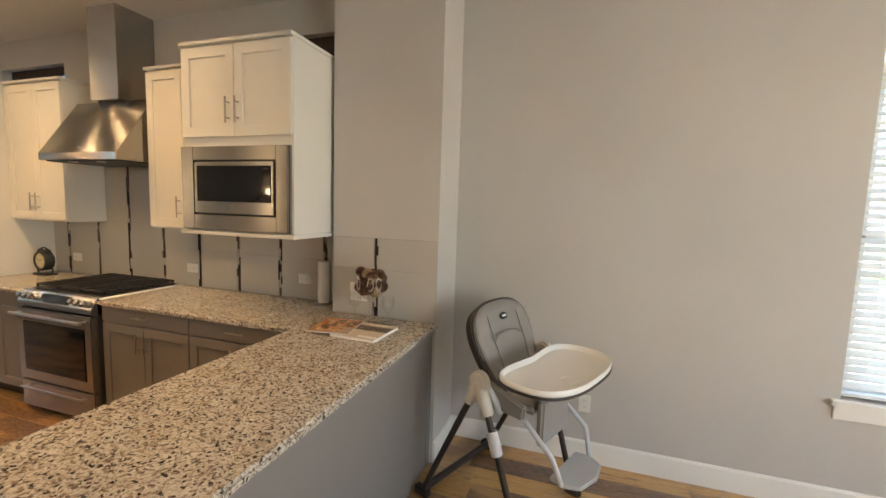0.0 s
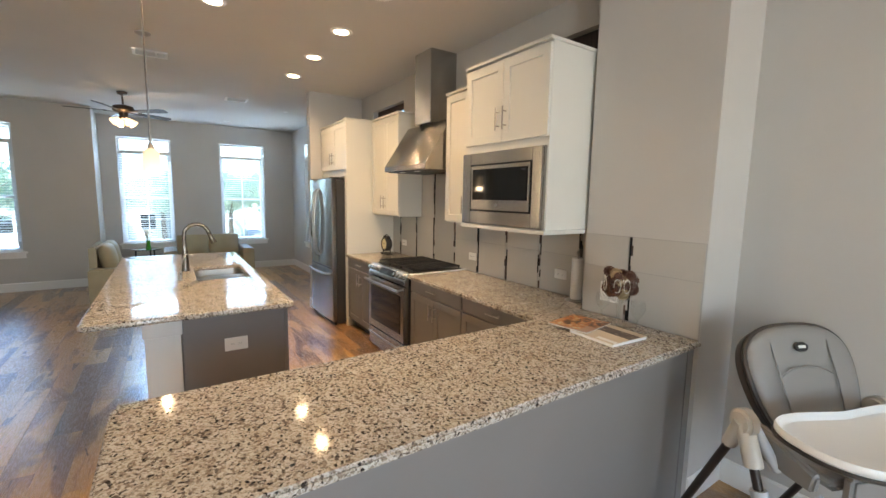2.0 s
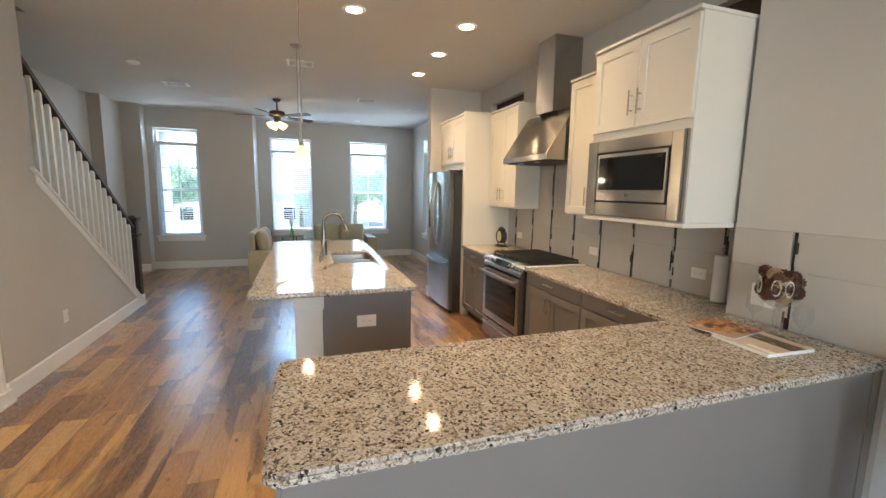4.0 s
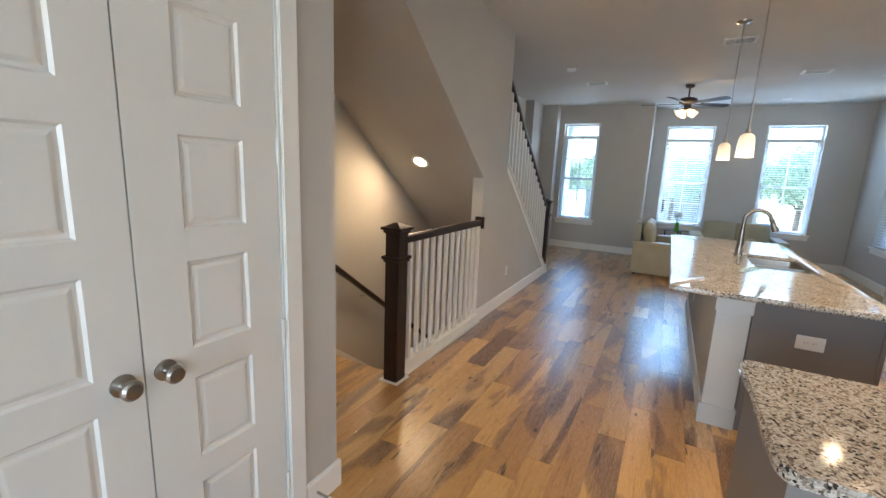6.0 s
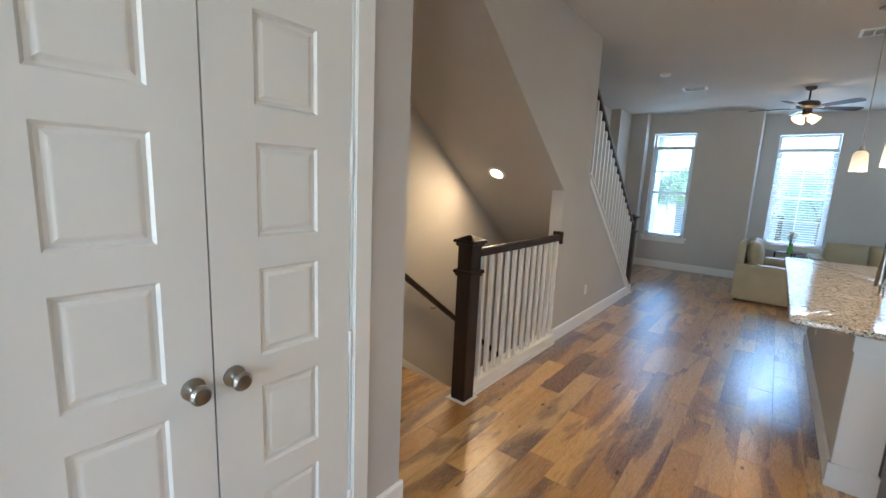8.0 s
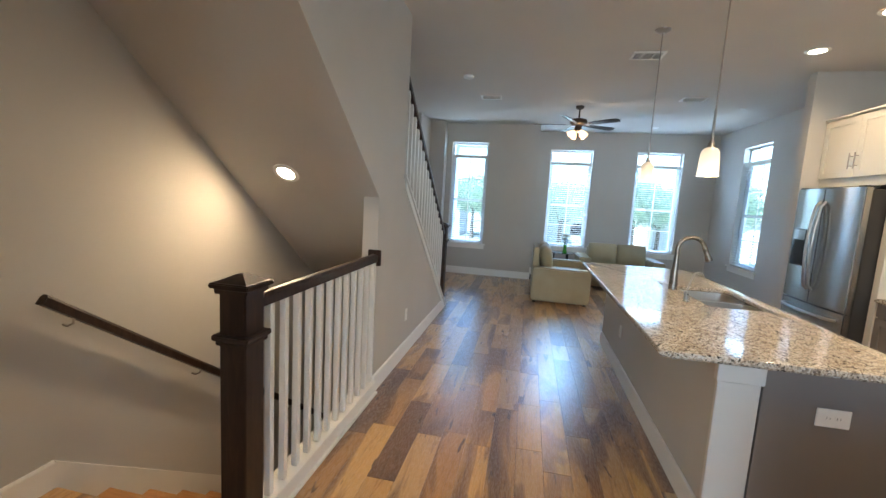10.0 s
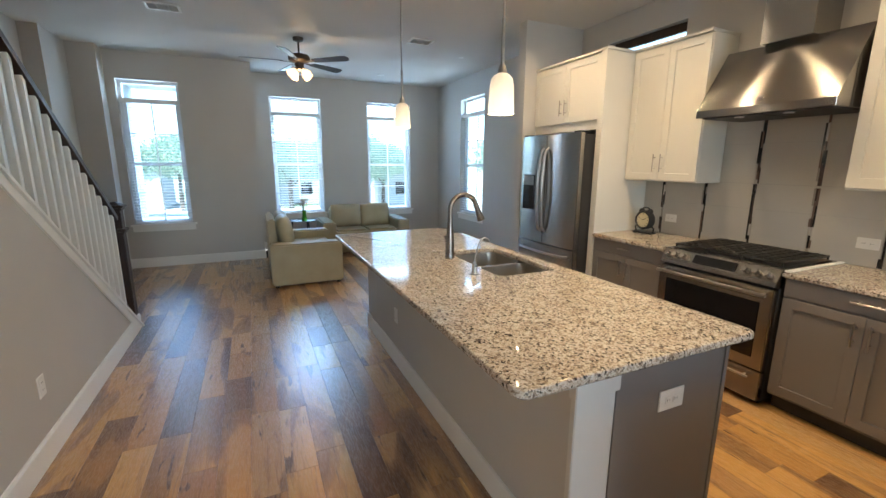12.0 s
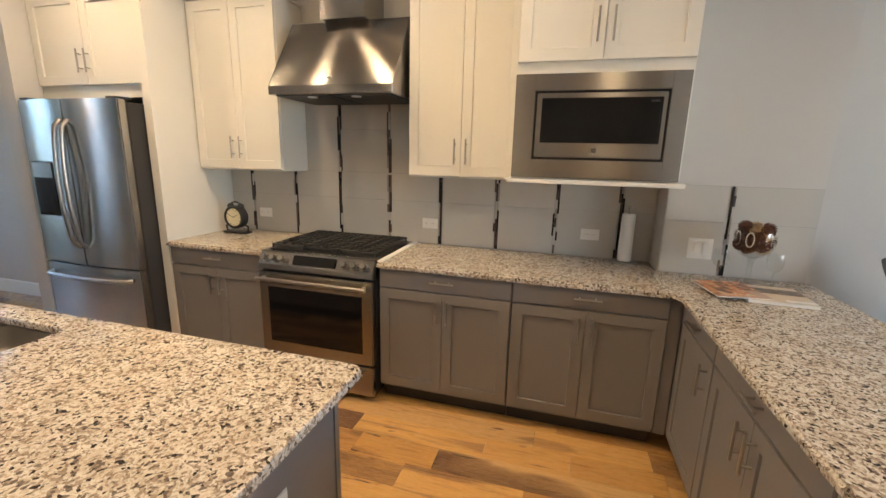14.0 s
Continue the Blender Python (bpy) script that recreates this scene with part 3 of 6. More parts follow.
def upper(x0, x1, z0, z1, front, label, doors=2, handle_low=True, body_low=None, panel_right=False, back=NORTH):
    c = thing("wall_cabinet", (0, 0, 0), label, "kitchen cabinet", "white wall cabinets")
    low = z0 if body_low is None else body_low
    part("body", boxes((x0 + 0.001, x1 - 0.001, front + 0.02, back - 0.001, low, z1), soft=0.001), WHITE_CAB, c)
    part("crown", boxes((x0 - 0.006, x1 + 0.006, front - 0.010, back - 0.001, z1 + 0.001, z1 + 0.022), soft=0.003), WHITE_CAB, c, "flat top moulding")
    w = (x1 - x0 - 0.006) / doors
    for k in range(doors):
        d = shaker(c, "door", x0 + 0.003 + w * k + 0.0015, x0 + 0.003 + w * (k + 1) - 0.0015, z0 + 0.012, z1 - 0.014, front + 0.019, WHITE_CAB)
        side = x0 + 0.003 + w * (k + 1) - 0.035 if k == 0 else x0 + 0.003 + w * k + 0.035
        hz = (z0 + 0.16) if handle_low else (z0 + z1) / 2
        bar_handle(d, side, front, hz, 0.15, True)
    return c


def base(x0, x1, label, y=2.06, handles=True):
    """A grey base cabinet with one drawer over two doors."""
    c = thing("base_cabinet", (0, 0, 0), label, "kitchen cabinet", "grey base cabinets")
    part("body", boxes((x0, x1, y + 0.02, NORTH - 0.002, 0.105, 0.876)), GREY_CAB, c)
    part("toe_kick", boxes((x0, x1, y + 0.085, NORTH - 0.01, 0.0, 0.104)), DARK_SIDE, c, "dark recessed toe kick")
    dr = shaker(c, "drawer", x0 + 0.004, x1 - 0.004, 0.765, 0.872, y + 0.019, GREY_CAB, flat=True)
    bar_handle(dr, (x0 + x1) / 2, y, 0.826, 0.14, False)
    m = (x0 + x1) / 2
    for a, b, hx in ((x0 + 0.004, m - 0.0015, m - 0.035), (m + 0.0015, x1 - 0.004, m + 0.035)):
        d = shaker(c, "door", a, b, 0.125, 0.755, y + 0.019, GREY_CAB)
        bar_handle(d, hx, y, 0.65, 0.14, True)
    return c


upper(-5.845, -5.135, 1.405, 2.54, 2.385, "white shaker wall cabinet between refrigerator and hood")
upper(-4.195, -3.515, 1.405, 2.54, 2.385, "white shaker wall cabinet between hood and microwave")
mwc = upper(-3.51, -2.70, 1.99, 2.54, 2.10, "white shaker wall cabinet with built-in microwave", body_low=1.435)
mwc.name = "microwave_cabinet"
part("shelf", boxes((-3.53, -2.68, 2.085, 2.474, 1.410, 1.434), soft=0.003), WHITE_CAB, mwc, "white ledge under the microwave")
frc = upper(-6.895, -5.925, 1.945, 2.54, 2.08, "white shaker cabinet over the refrigerator with tall side panel", body_low=1.872)
frc.name = "refrigerator_cabinet"
part("side_panel", boxes((-5.918, -5.851, 2.055, NORTH - 0.002, 0.0, 2.54), soft=0.001), WHITE_CAB, frc, "tall white end panel")
part("cap", boxes((-5.918, -5.845, 2.05, NORTH - 0.002, 2.541, 2.562)), WHITE_CAB, frc)
base(-5.845, -5.075, "grey shaker base cabinet with one drawer beside the range")
base(-4.255, -3.462, "grey shaker base cabinet with one drawer beside the range")
base(-3.458, -2.672, "grey shaker base cabinet with one drawer near the corner")
tagged(new("corner_filler", mesh_of("corner_filler", boxes((-2.669, -2.610, 2.078, 2.20, 0.105, 0.876)), GREY_CAB)), "grey filler strip in the cabinet corner", "cabinet filler")

# worktops
def slab(name, outline, z0, z1, label, soft=0.010):
    bm = B()
    prism(bm, outline, z0, z1, "z")
    edges = [e for e in bm.edges if abs(e.verts[0].co.z - e.verts[1].co.z) < 1e-5]
    bmesh.ops.bevel(bm, geom=edges, offset=soft, segments=3, affect="EDGES", clamp_overlap=True)
    ob = new(name, mesh_of(name, bm, GRANITE, True))
    return tagged(ob, label, "countertop")


def arc(cx, cy, r, a0, a1, n=6):
    return [(cx + r * math.cos(radians(a0 + (a1 - a0) * k / n)), cy + r * math.sin(radians(a0 + (a1 - a0) * k / n))) for k in range(n + 1)]


CT0, CT1 = 0.878, 0.914
PW, PE, PS = -2.652, -1.925, 0.02
slab("corner_worktop", [(-4.262, NORTH - 0.014), (-4.262, 2.035)] + [(PW - 0.05, 2.035)] + arc(PW - 0.05, 1.985, 0.05, 90, 0, 4)
     + arc(PW + 0.05, PS + 0.05, 0.05, 180, 270) + arc(PE - 0.05, PS + 0.05, 0.05, 270, 360) + [(PE, 2.461), (-2.672, 2.461), (-2.672, NORTH - 0.014)],
     CT0, CT1, "speckled cream and grey granite worktop over wall cabinets and peninsula")
slab("worktop", [(-5.849, NORTH - 0.014), (-5.849, 2.035), (-5.085, 2.035), (-5.085, NORTH - 0.014)], CT0, CT1, "short speckled granite worktop beside the range")

# peninsula
pen = thing("peninsula", (0, 0, 0), "grey painted peninsula base with cabinets on the kitchen side", "kitchen peninsula")
part("back_panel", boxes((-1.985, -1.965, 0.065, 2.474, 0.0, 0.876)), GREY_CAB, pen)
part("end_panel", boxes((-2.60, -2.006, 0.055, 0.075, 0.0, 0.876)), GREY_CAB, pen, "grey end panel")
part("corner_trim", boxes((-2.005, -1.960, 0.050, 0.064, 0, 0.876)), GREY_CAB, pen)
part("corner_trim", boxes((-1.983, -1.961, 2.415, 2.473, 0.0, 0.875)), GREY_CAB, pen)
part("body", boxes((-2.59, -1.987, 0.078, 2.44, 0.105, 0.876)), GREY_CAB, pen)
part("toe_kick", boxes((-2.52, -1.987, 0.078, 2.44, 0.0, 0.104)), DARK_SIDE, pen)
for y0, y1, two in ((1.60, 2.06, False), (0.84, 1.595, True), (0.085, 0.835, True)):
    # fronts face -x: built with x and y swapped
    dr = shaker(pen, "drawer", y0 + 0.003, y1 - 0.003, 0.765, 0.872, -2.591, GREY_CAB, flat=True, face=(-1, 0))
    bar_handle(dr, -2.61, (y0 + y1) / 2, 0.82, 0.12, False, (-1, 0))
    splits = [(y0 + 0.003, y1 - 0.003, y0 + 0.05)] if not two else [(y0 + 0.003, (y0 + y1) / 2 - 0.0015, (y0 + y1) / 2 - 0.035), ((y0 + y1) / 2 + 0.0015, y1 - 0.003, (y0 + y1) / 2 + 0.035)]
    for a, b, h in splits:
        d = shaker(pen, "door", a, b, 0.125, 0.755, -2.591, GREY_CAB, face=(-1, 0))
        bar_handle(d, -2.61, h, 0.66, 0.14, True, (-1, 0))

# island
IW, IE, IS, IN = -6.70, -3.765, -0.22, 0.90
SX0, SX1, SY0, SY1 = -5.60, -4.86, 0.40, 0.80


def island_top():
    bm = B()
    outer = arc(IW + 0.04, IS + 0.04, 0.04, 180, 270, 4) + arc(IE - 0.04, IS + 0.04, 0.04, 270, 360, 4) + arc(IE - 0.04, IN - 0.04, 0.04, 0, 90, 4) + arc(IW + 0.04, IN - 0.04, 0.04, 90, 180, 4)
    r = 0.06
    hole = arc(SX0 + r, SY0 + r, r, 180, 270, 4) + arc(SX1 - r, SY0 + r, r, 270, 360, 4) + arc(SX1 - r, SY1 - r, r, 0, 90, 4) + arc(SX0 + r, SY1 - r, r, 90, 180, 4)
    e = 0.009
    rings = []
    for pts, grow in ((outer, 1), (hole, -1)):
        cx, cy = sum(p[0] for p in pts) / len(pts), sum(p[1] for p in pts) / len(pts)
        hx, hy = max(abs(p[0] - cx) for p in pts), max(abs(p[1] - cy) for p in pts)
        ring = []
        for z, inset in ((CT0, e * 0.8), (CT0 + e, 0), (CT1 - e, 0), (CT1 - e * 0.3, e * 0.35), (CT1, e)):
            kx, ky = 1 - grow * inset / hx, 1 - grow * inset / hy
            ring.append([bm.verts.new((cx + (p[0] - cx) * kx, cy + (p[1] - cy) * ky, z)) for p in pts])
        rings.append(ring)
    n = len(outer)
    for ring in rings:
        for a, b in zip(ring, ring[1:]):
            for k in range(n):
                bm.faces.new((a[k], a[(k + 1) % n], b[(k + 1) % n], b[k]))
    for lev in (0, -1):
        a, b = rings[0][lev], rings[1][lev]
        for k in range(n):
            bm.faces.new((a[k], a[(k + 1) % n], b[(k + 1) % n], b[k]))
    return tagged(new("island_worktop", mesh_of("island_worktop", bm, GRANITE, True)), "polished speckled cream granite island worktop with a sink cut-out", "countertop")


island_top()
isl = thing("kitchen_island", (0, 0, 0), "kitchen island with painted knee wall and grey cabinets", "kitchen island")
part("knee_wall", boxes((-6.66, -3.87, 0.07, 0.20, 0.0, 0.876)), WALL, isl, "greige painted knee wall under the overhang")
part("post", boxes((-3.869, -3.842, 0.065, 0.245, 0.0, 0.775), (-3.869, -3.832, 0.055, 0.255, 0.776, 0.876), soft=0.003), POST_PAINT, isl, "white end post with a stepped capital")
part("post_base", boxes((-3.869, -3.828, 0.050, 0.255, 0.0, 0.14), soft=0.003), POST_PAINT, isl, "white post base block")
part("end_panel", boxes((-3.868, -3.848, 0.256, 0.845, 0.0, 0.876)), GREY_CAB, isl, "grey painted end panel")
part("corner_trim", boxes((-3.88, -3.843, 0.846, 0.868, 0.0, 0.876)), GREY_CAB, isl)
part("body", boxes((-6.66, -3.87, 0.201, 0.845, 0.105, 0.640), (-6.66, -5.70, 0.201, 0.845, 0.641, 0.876), (-4.76, -3.87, 0.201, 0.845, 0.641, 0.876), (-5.699, -4.761, 0.201, 0.36, 0.641, 0.876)), GREY_CAB, isl)
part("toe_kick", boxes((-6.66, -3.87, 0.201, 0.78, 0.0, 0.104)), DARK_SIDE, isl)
part("skirting", boxes((-6.66, -3.87, 0.054, 0.069, 0.0, 0.14), soft=0.003), TRIM, isl, "white baseboard on the knee wall")
for x0, x1 in ((-6.65, -5.72), (-5.715, -4.78), (-4.775, -3.885)):
    m_ = (x0 + x1) / 2
    for a, b, h in ((x0 + 0.003, m_ - 0.0015, m_ - 0.035), (m_ + 0.0015, x1 - 0.003, m_ + 0.035)):
        bm = B()
        box(bm, a, b, 0.847, 0.866, 0.125, 0.872)
        soften(bm, 0.002, 1)
        d = part("door", bm, GREY_CAB, isl)
        bar_handle(d, h, 0.866, 0.70, 0.14, True, (0, 1))


def outlet(at, rz, label, name="wall_outlet", wide=0.072, tall=0.115, sideways=False, kind="duplex"):
    """A cover plate with its sockets, facing local -y."""
    o = thing(name, at, label, "electrical outlet", "white outlet plates", rz)
    w, h = (tall, wide) if sideways else (wide, tall)
    part("plate", boxes((-w / 2, w / 2, -0.006, 0, -h / 2, h / 2), soft=0.002), PLASTIC, o)
    for k in (-1, 1):
        c = (0.0205 * k, 0) if sideways or wide >= 0.1 else (0, 0.0205 * k)
        if kind == "duplex":
            part("socket", boxes((c[0] - 0.0155, c[0] + 0.0155, -0.0085, -0.006, c[1] - 0.0145, c[1] + 0.0145), soft=0.003), PLASTIC, o)
            q = [(c[0] - 0.008, c[0] - 0.006, -0.0088, -0.0084, c[1] - 0.004, c[1] + 0.006), (c[0] + 0.005, c[0] + 0.007, -0.0088, -0.0084, c[1] - 0.003, c[1] + 0.005)]
            part("slots", boxes(*q), GAP, o)
        else:
            part("switch", boxes((c[0] - 0.014, c[0] + 0.014, -0.010, -0.006, -0.033, 0.033), soft=0.002), PLASTIC, o)
    return o


outlet((-3.848, 0.545, 0.665), 90, "white outlet plate on the grey island end panel", sideways=True, wide=0.085, tall=0.135)
outlet((-5.80, 0.07, 0.40), 0, "white outlet plate on the island knee wall")
outlet((-5.55, STAIR, 0.40), 180, "white outlet plate low on the stair wall")
for x in (-5.535, -4.139, -3.046):
    outlet((x, NORTH - 0.012, 1.062), 0, "white outlet plate set sideways in the tiled backsplash", sideways=True)
outlet((-2.47, 2.4625, 1.063), 0, "white double switch plate in the tiled backsplash", name="switch_plate", wide=0.125, tall=0.118, kind="switch")
outlet((-1.04, DINE, 0.39), 0, "white outlet plate low on the dining wall behind the high chair")

# sink and taps
SINKSTEEL = mat("sink_steel", (0.50, 0.475, 0.44), 0.34, 1.0)
snk = thing("sink", (0, 0, 0), "double-bowl stainless undermount sink in the island worktop", "kitchen sink")


def bowl(x0, x1, y0, y1, depth):
    bm = B()
    rings = []
    for z, inset, r in ((CT0 - 0.001, -0.012, 0.07), (CT0 - 0.002, 0.0, 0.06), (CT0 - depth + 0.03, 0.012, 0.06), (CT0 - depth, 0.04, 0.05)):
        a, b, c, d = x0 + inset, x1 - inset, y0 + inset, y1 - inset
        rings.append([bm.verts.new((p[0], p[1], z)) for p in arc(a + r, c + r, r, 180, 270, 4) + arc(b - r, c + r, r, 270, 360, 4) + arc(b - r, d - r, r, 0, 90, 4) + arc(a + r, d - r, r, 90, 180, 4)])
    n = len(rings[0])
    for p, q in zip(rings, rings[1:]):
        for k in range(n):
            bm.faces.new((p[k], p[(k + 1) % n], q[(k + 1) % n], q[k]))
    bm.faces.new(rings[-1])
    return bm


for x0, x1 in ((SX0 - 0.004, -5.245), (-5.215, SX1 + 0.004)):
    b_ = part("bowl", bowl(x0, x1, SY0 - 0.004, SY1 + 0.004, 0.20), SINKSTEEL, snk, "", True)
    bm = B()
    lathe(bm, [(0.045, 0.004), (0.04, 0.006), (0.03, 0.001), (0.0, 0.001)], 20, ((x0 + x1) / 2, 0.6, CT0 - 0.20))
    part("drain", bm, CHROME, b_, "", True)
part("divider", boxes((-5.246, -5.214, SY0 + 0.01, SY1 - 0.01, CT0 - 0.05, CT0 - 0.02), soft=0.008), STEEL, snk)

FX, FY = -5.405, 0.335
tap = thing("faucet", (FX, FY, CT1), "tall brushed nickel gooseneck kitchen faucet behind the sink", "kitchen faucet")
bm = B()
lathe(bm, [(0.0, 0.0), (0.033, 0.0), (0.033, 0.006), (0.031, 0.010), (0.031, 0.05), (0.028, 0.12), (0.022, 0.19), (0.0175, 0.25), (0.0, 0.25)], 20)
part("base", bm, TAPMETAL, tap, "", True)
pts = [(0, 0, 0.20), (0, 0, 0.30)] + [(0, 0.10 - 0.10 * math.cos(radians(a)), 0.33 + 0.10 * math.sin(radians(a))) for a in range(0, 166, 15)]
bm = B()
sweep(bm, pts, 0.0165, 14)
part("spout", bm, TAPMETAL, tap, "", True)
p_, q_ = Vector(pts[-1]), (Vector(pts[-1]) - Vector(pts[-2])).normalized()
bm = B()
lathe(bm, [(0, -0.005), (0.0175, -0.005), (0.0195, 0.0), (0.0195, 0.012), (0.0175, 0.016), (0.020, 0.05), (0.027, 0.105), (0.026, 0.112), (0.0, 0.112)], 20)
bmesh.ops.transform(bm, matrix=Matrix.Translation(p_) @ q_.to_track_quat("Z", "Y").to_matrix().to_4x4(), verts=bm.verts)
part("spray_head", bm, TAPMETAL, tap, "", True)
bm = B()
rod(bm, (0.0, 0, 0.075), (-0.05, 0.0, 0.08), 0.012, 10)
rod(bm, (-0.05, 0, 0.08), (-0.075, 0.0, 0.14), 0.006, 10, 0.008)
part("lever", bm, TAPMETAL, tap, "", True)
tap2 = thing("water_tap", (-4.957, 0.283, CT1), "small slim nickel filtered-water tap beside the sink", "filter tap")
bm = B()
lathe(bm, [(0, 0), (0.024, 0), (0.024, 0.006), (0.018, 0.010), (0.016, 0.015), (0.016, 0.062), (0.012, 0.070), (0, 0.070)], 16)
part("base", bm, NICKEL, tap2, "", True)
bm = B()
sweep(bm, [(0, 0, 0.065), (0, 0.012, 0.13), (0, 0.028, 0.185), (0, 0.042, 0.205), (0, 0.062, 0.213), (0, 0.082, 0.205), (0, 0.095, 0.188)], 0.0055, 10)
part("spout", bm, NICKEL, tap2, "", True)
bm = B()
rod(bm, (0, 0, 0.05), (0.03, 0, 0.055), 0.004, 8)
part("lever", bm, BLACK, tap2, "", True)
for x in (-5.63,):
    t_ = thing("deck_button", (x, 0.314, CT1), "small round chrome deck cap on the island worktop", "sink accessory", "sink deck caps")
    bm = B()
    lathe(bm, [(0, 0), (0.018, 0), (0.018, 0.006), (0.012, 0.010), (0, 0.010)], 16)
    part("cap", bm, NICKEL, t_, "", True)

# backsplash
bs = tagged(new("backsplash", mesh_of("backsplash", boxes((-5.85, -2.68, NORTH - 0.006, NORTH, CT0, 1.41), (-5.133, -4.197, NORTH - 0.006, NORTH, 1.41, 2.05)), GROUT)), "greige tiled backsplash with dark vertical mosaic strips", "", "", "structure")
bs2 = tagged(new("backsplash_pier", mesh_of("backsplash_pier", boxes((-2.668, -1.942, 2.469, 2.475, CT0, 1.415)), GROUT)), "greige tiled backsplash on the wall pier", "", "", "structure")
tile_cache = {}


def tile(parent, x0, x1, z0, z1, y):
    key = (round(x1 - x0, 3), round(z1 - z0, 3))
    if key not in tile_cache:
        bm = boxes((-key[0] / 2, key[0] / 2, -0.006, 0, -key[1] / 2, key[1] / 2), soft=0.001)
        tile_cache[key] = mesh_of("tile", bm, TILE)
    t = new("tile", tile_cache[key])
    t.parent = parent
    t.matrix_basis = Matrix.Translation(((x0 + x1) / 2, y, (z0 + z1) / 2))


def stick(parent, x, z, w, h, y):
    key = ("s", round(w, 4), round(h, 3))
    if key not in tile_cache:
        tile_cache[key] = mesh_of("mosaic_piece", boxes((-w / 2, w / 2, -0.007, 0, -h / 2, h / 2)), MOSAIC)
    t = new("mosaic_piece", tile_cache[key])
    t.parent = parent
    t.matrix_basis = Matrix.Translation((x, y, z))


def strip(parent, x, z0, z1, y):
    for col in range(3):
        z = z0 - random.choice((0.0, 0.03, 0.06))
        cx = x + (col - 1) * 0.0125
        while z < z1:
            h = random.choice((0.06, 0.09, 0.12))
            lo, hi = max(z, z0), min(z + h, z1)
            gone = col != 1 and random.random() < 0.5
            if hi - lo > 0.008 and not gone:
                stick(parent, cx, (lo + hi) / 2, 0.0115, round(hi - lo - 0.0015, 2) - 0.001, y)
            z += h


def tiled(parent, x0, x1, z0, z1, y, strips, height=0.30):
    cuts = sorted([x0] + [s for s in strips if x0 < s < x1] + [x1])
    edges = []
    for a, b in zip(cuts, cuts[1:]):
        lo = a + (0.0135 if a in strips else 0.001)
        hi = b - (0.0135 if b in strips else 0.001)
        z = z0
        while z < z1 - 0.005:
            top = min(z + height, z1)
            tile(parent, lo, hi, z + 0.0008, top - 0.0008, y)
            z = top
    for s in strips:
        if x0 < s < x1:
            strip(parent, s, z0, z1, y)


tiled(bs, -5.849, -2.682, CT1 + 0.001, 1.409, NORTH - 0.006, STRIPS)
tiled(bs, -5.132, -4.198, 1.411, 2.049, NORTH - 0.006, STRIPS)
tiled(bs2, -2.667, -1.943, CT1 + 0.001, 1.414, 2.469, [-2.352])

# ---- appliances ----
rng_ = thing("range", (0, 0, 0), "stainless steel slide-in gas range with black grates", "gas range")
RX0, RX1 = -5.068, -4.270
part("body", boxes((RX0, RX1, 2.045, NORTH - 0.02, 0.04, 0.905), soft=0.003), DARK_SIDE, rng_)
part("cooktop", boxes((RX0 - 0.008, RX1 + 0.008, 2.05, NORTH - 0.02, 0.906, 0.922), soft=0.004), STEEL_H, rng_)
bm = B()
prism(bm, [(2.045, 0.80), (2.00, 0.815), (2.005, 0.845), (2.045, 0.918), (2.08, 0.922), (2.08, 0.80)], RX0, RX1, "x")
soften(bm, 0.003)
ctl = part("control_panel", bm, STEEL_H, rng_)
tilt_m = Matrix.Translation((0, 2.022, 0.882)) @ Matrix.Rotation(radians(-28), 4, "X")
bm = B()
box(bm, -4.815, -4.525, -0.008, 0.002, -0.030, 0.030, tilt_m)
part("display", bm, GLASSY, ctl, "black glass touch display")
for x in (-5.02, -4.955, -4.89, -4.46, -4.395, -4.33):
    bm = B()
    m_ = tilt_m @ Matrix.Translation((x, -0.001, -0.002)) @ Matrix.Rotation(radians(90), 4, "X")
    bmesh.ops.create_cone(bm, cap_ends=True, segments=20, radius1=0.025, radius2=0.025, depth=0.012, matrix=m_)
    bmesh.ops.create_cone(bm, cap_ends=True, segments=20, radius1=0.019, radius2=0.0175, depth=0.034, matrix=m_ @ Matrix.Translation((0, 0, 0.022)))
    soften(bm, 0.0015, 1, 0.9)
    part("knob", bm, STEEL, rng_, "round stainless burner knob", True)
dr_ = part("oven_door", boxes((RX0 + 0.002, RX1 - 0.002, 1.998, 2.044, 0.255, 0.795), soft=0.005), STEEL_H, rng_)
part("window", boxes((RX0 + 0.07, RX1 - 0.07, 1.994, 1.999, 0.33, 0.70), soft=0.002), GLASSY, dr_, "black glass oven window")
bm = B()
rod(bm, (RX0 + 0.02, 1.945, 0.762), (RX1 - 0.02, 1.945, 0.762), 0.012, 14)
for x in (RX0 + 0.05, RX1 - 0.05):
    rod(bm, (x, 1.945, 0.762), (x, 1.999, 0.762), 0.009, 10)
part("handle", bm, NICKEL, dr_, "", True)
dw = part("warming_drawer", boxes((RX0 + 0.002, RX1 - 0.002, 2.002, 2.044, 0.045, 0.245), soft=0.005), STEEL_H, rng_)
bm = B()
rod(bm, (RX0 + 0.06, 1.965, 0.205), (RX1 - 0.06, 1.965, 0.205), 0.008, 12)
for x in (RX0 + 0.09, RX1 - 0.09):
    rod(bm, (x, 1.965, 0.205), (x, 2.003, 0.205), 0.006, 8)
part("handle", bm, NICKEL, dw, "", True)
part("foot", boxes((RX0 + 0.03, RX1 - 0.03, 2.08, 2.6, 0.0, 0.039)), BLACK, rng_, "black recessed plinth")
part("side_strip", boxes((RX1 + 0.009, RX1 + 0.042, 2.045, NORTH - 0.02, 0.9145, 0.9235), soft=0.003), PLASTIC, rng_, "white filler strip beside the cooktop")
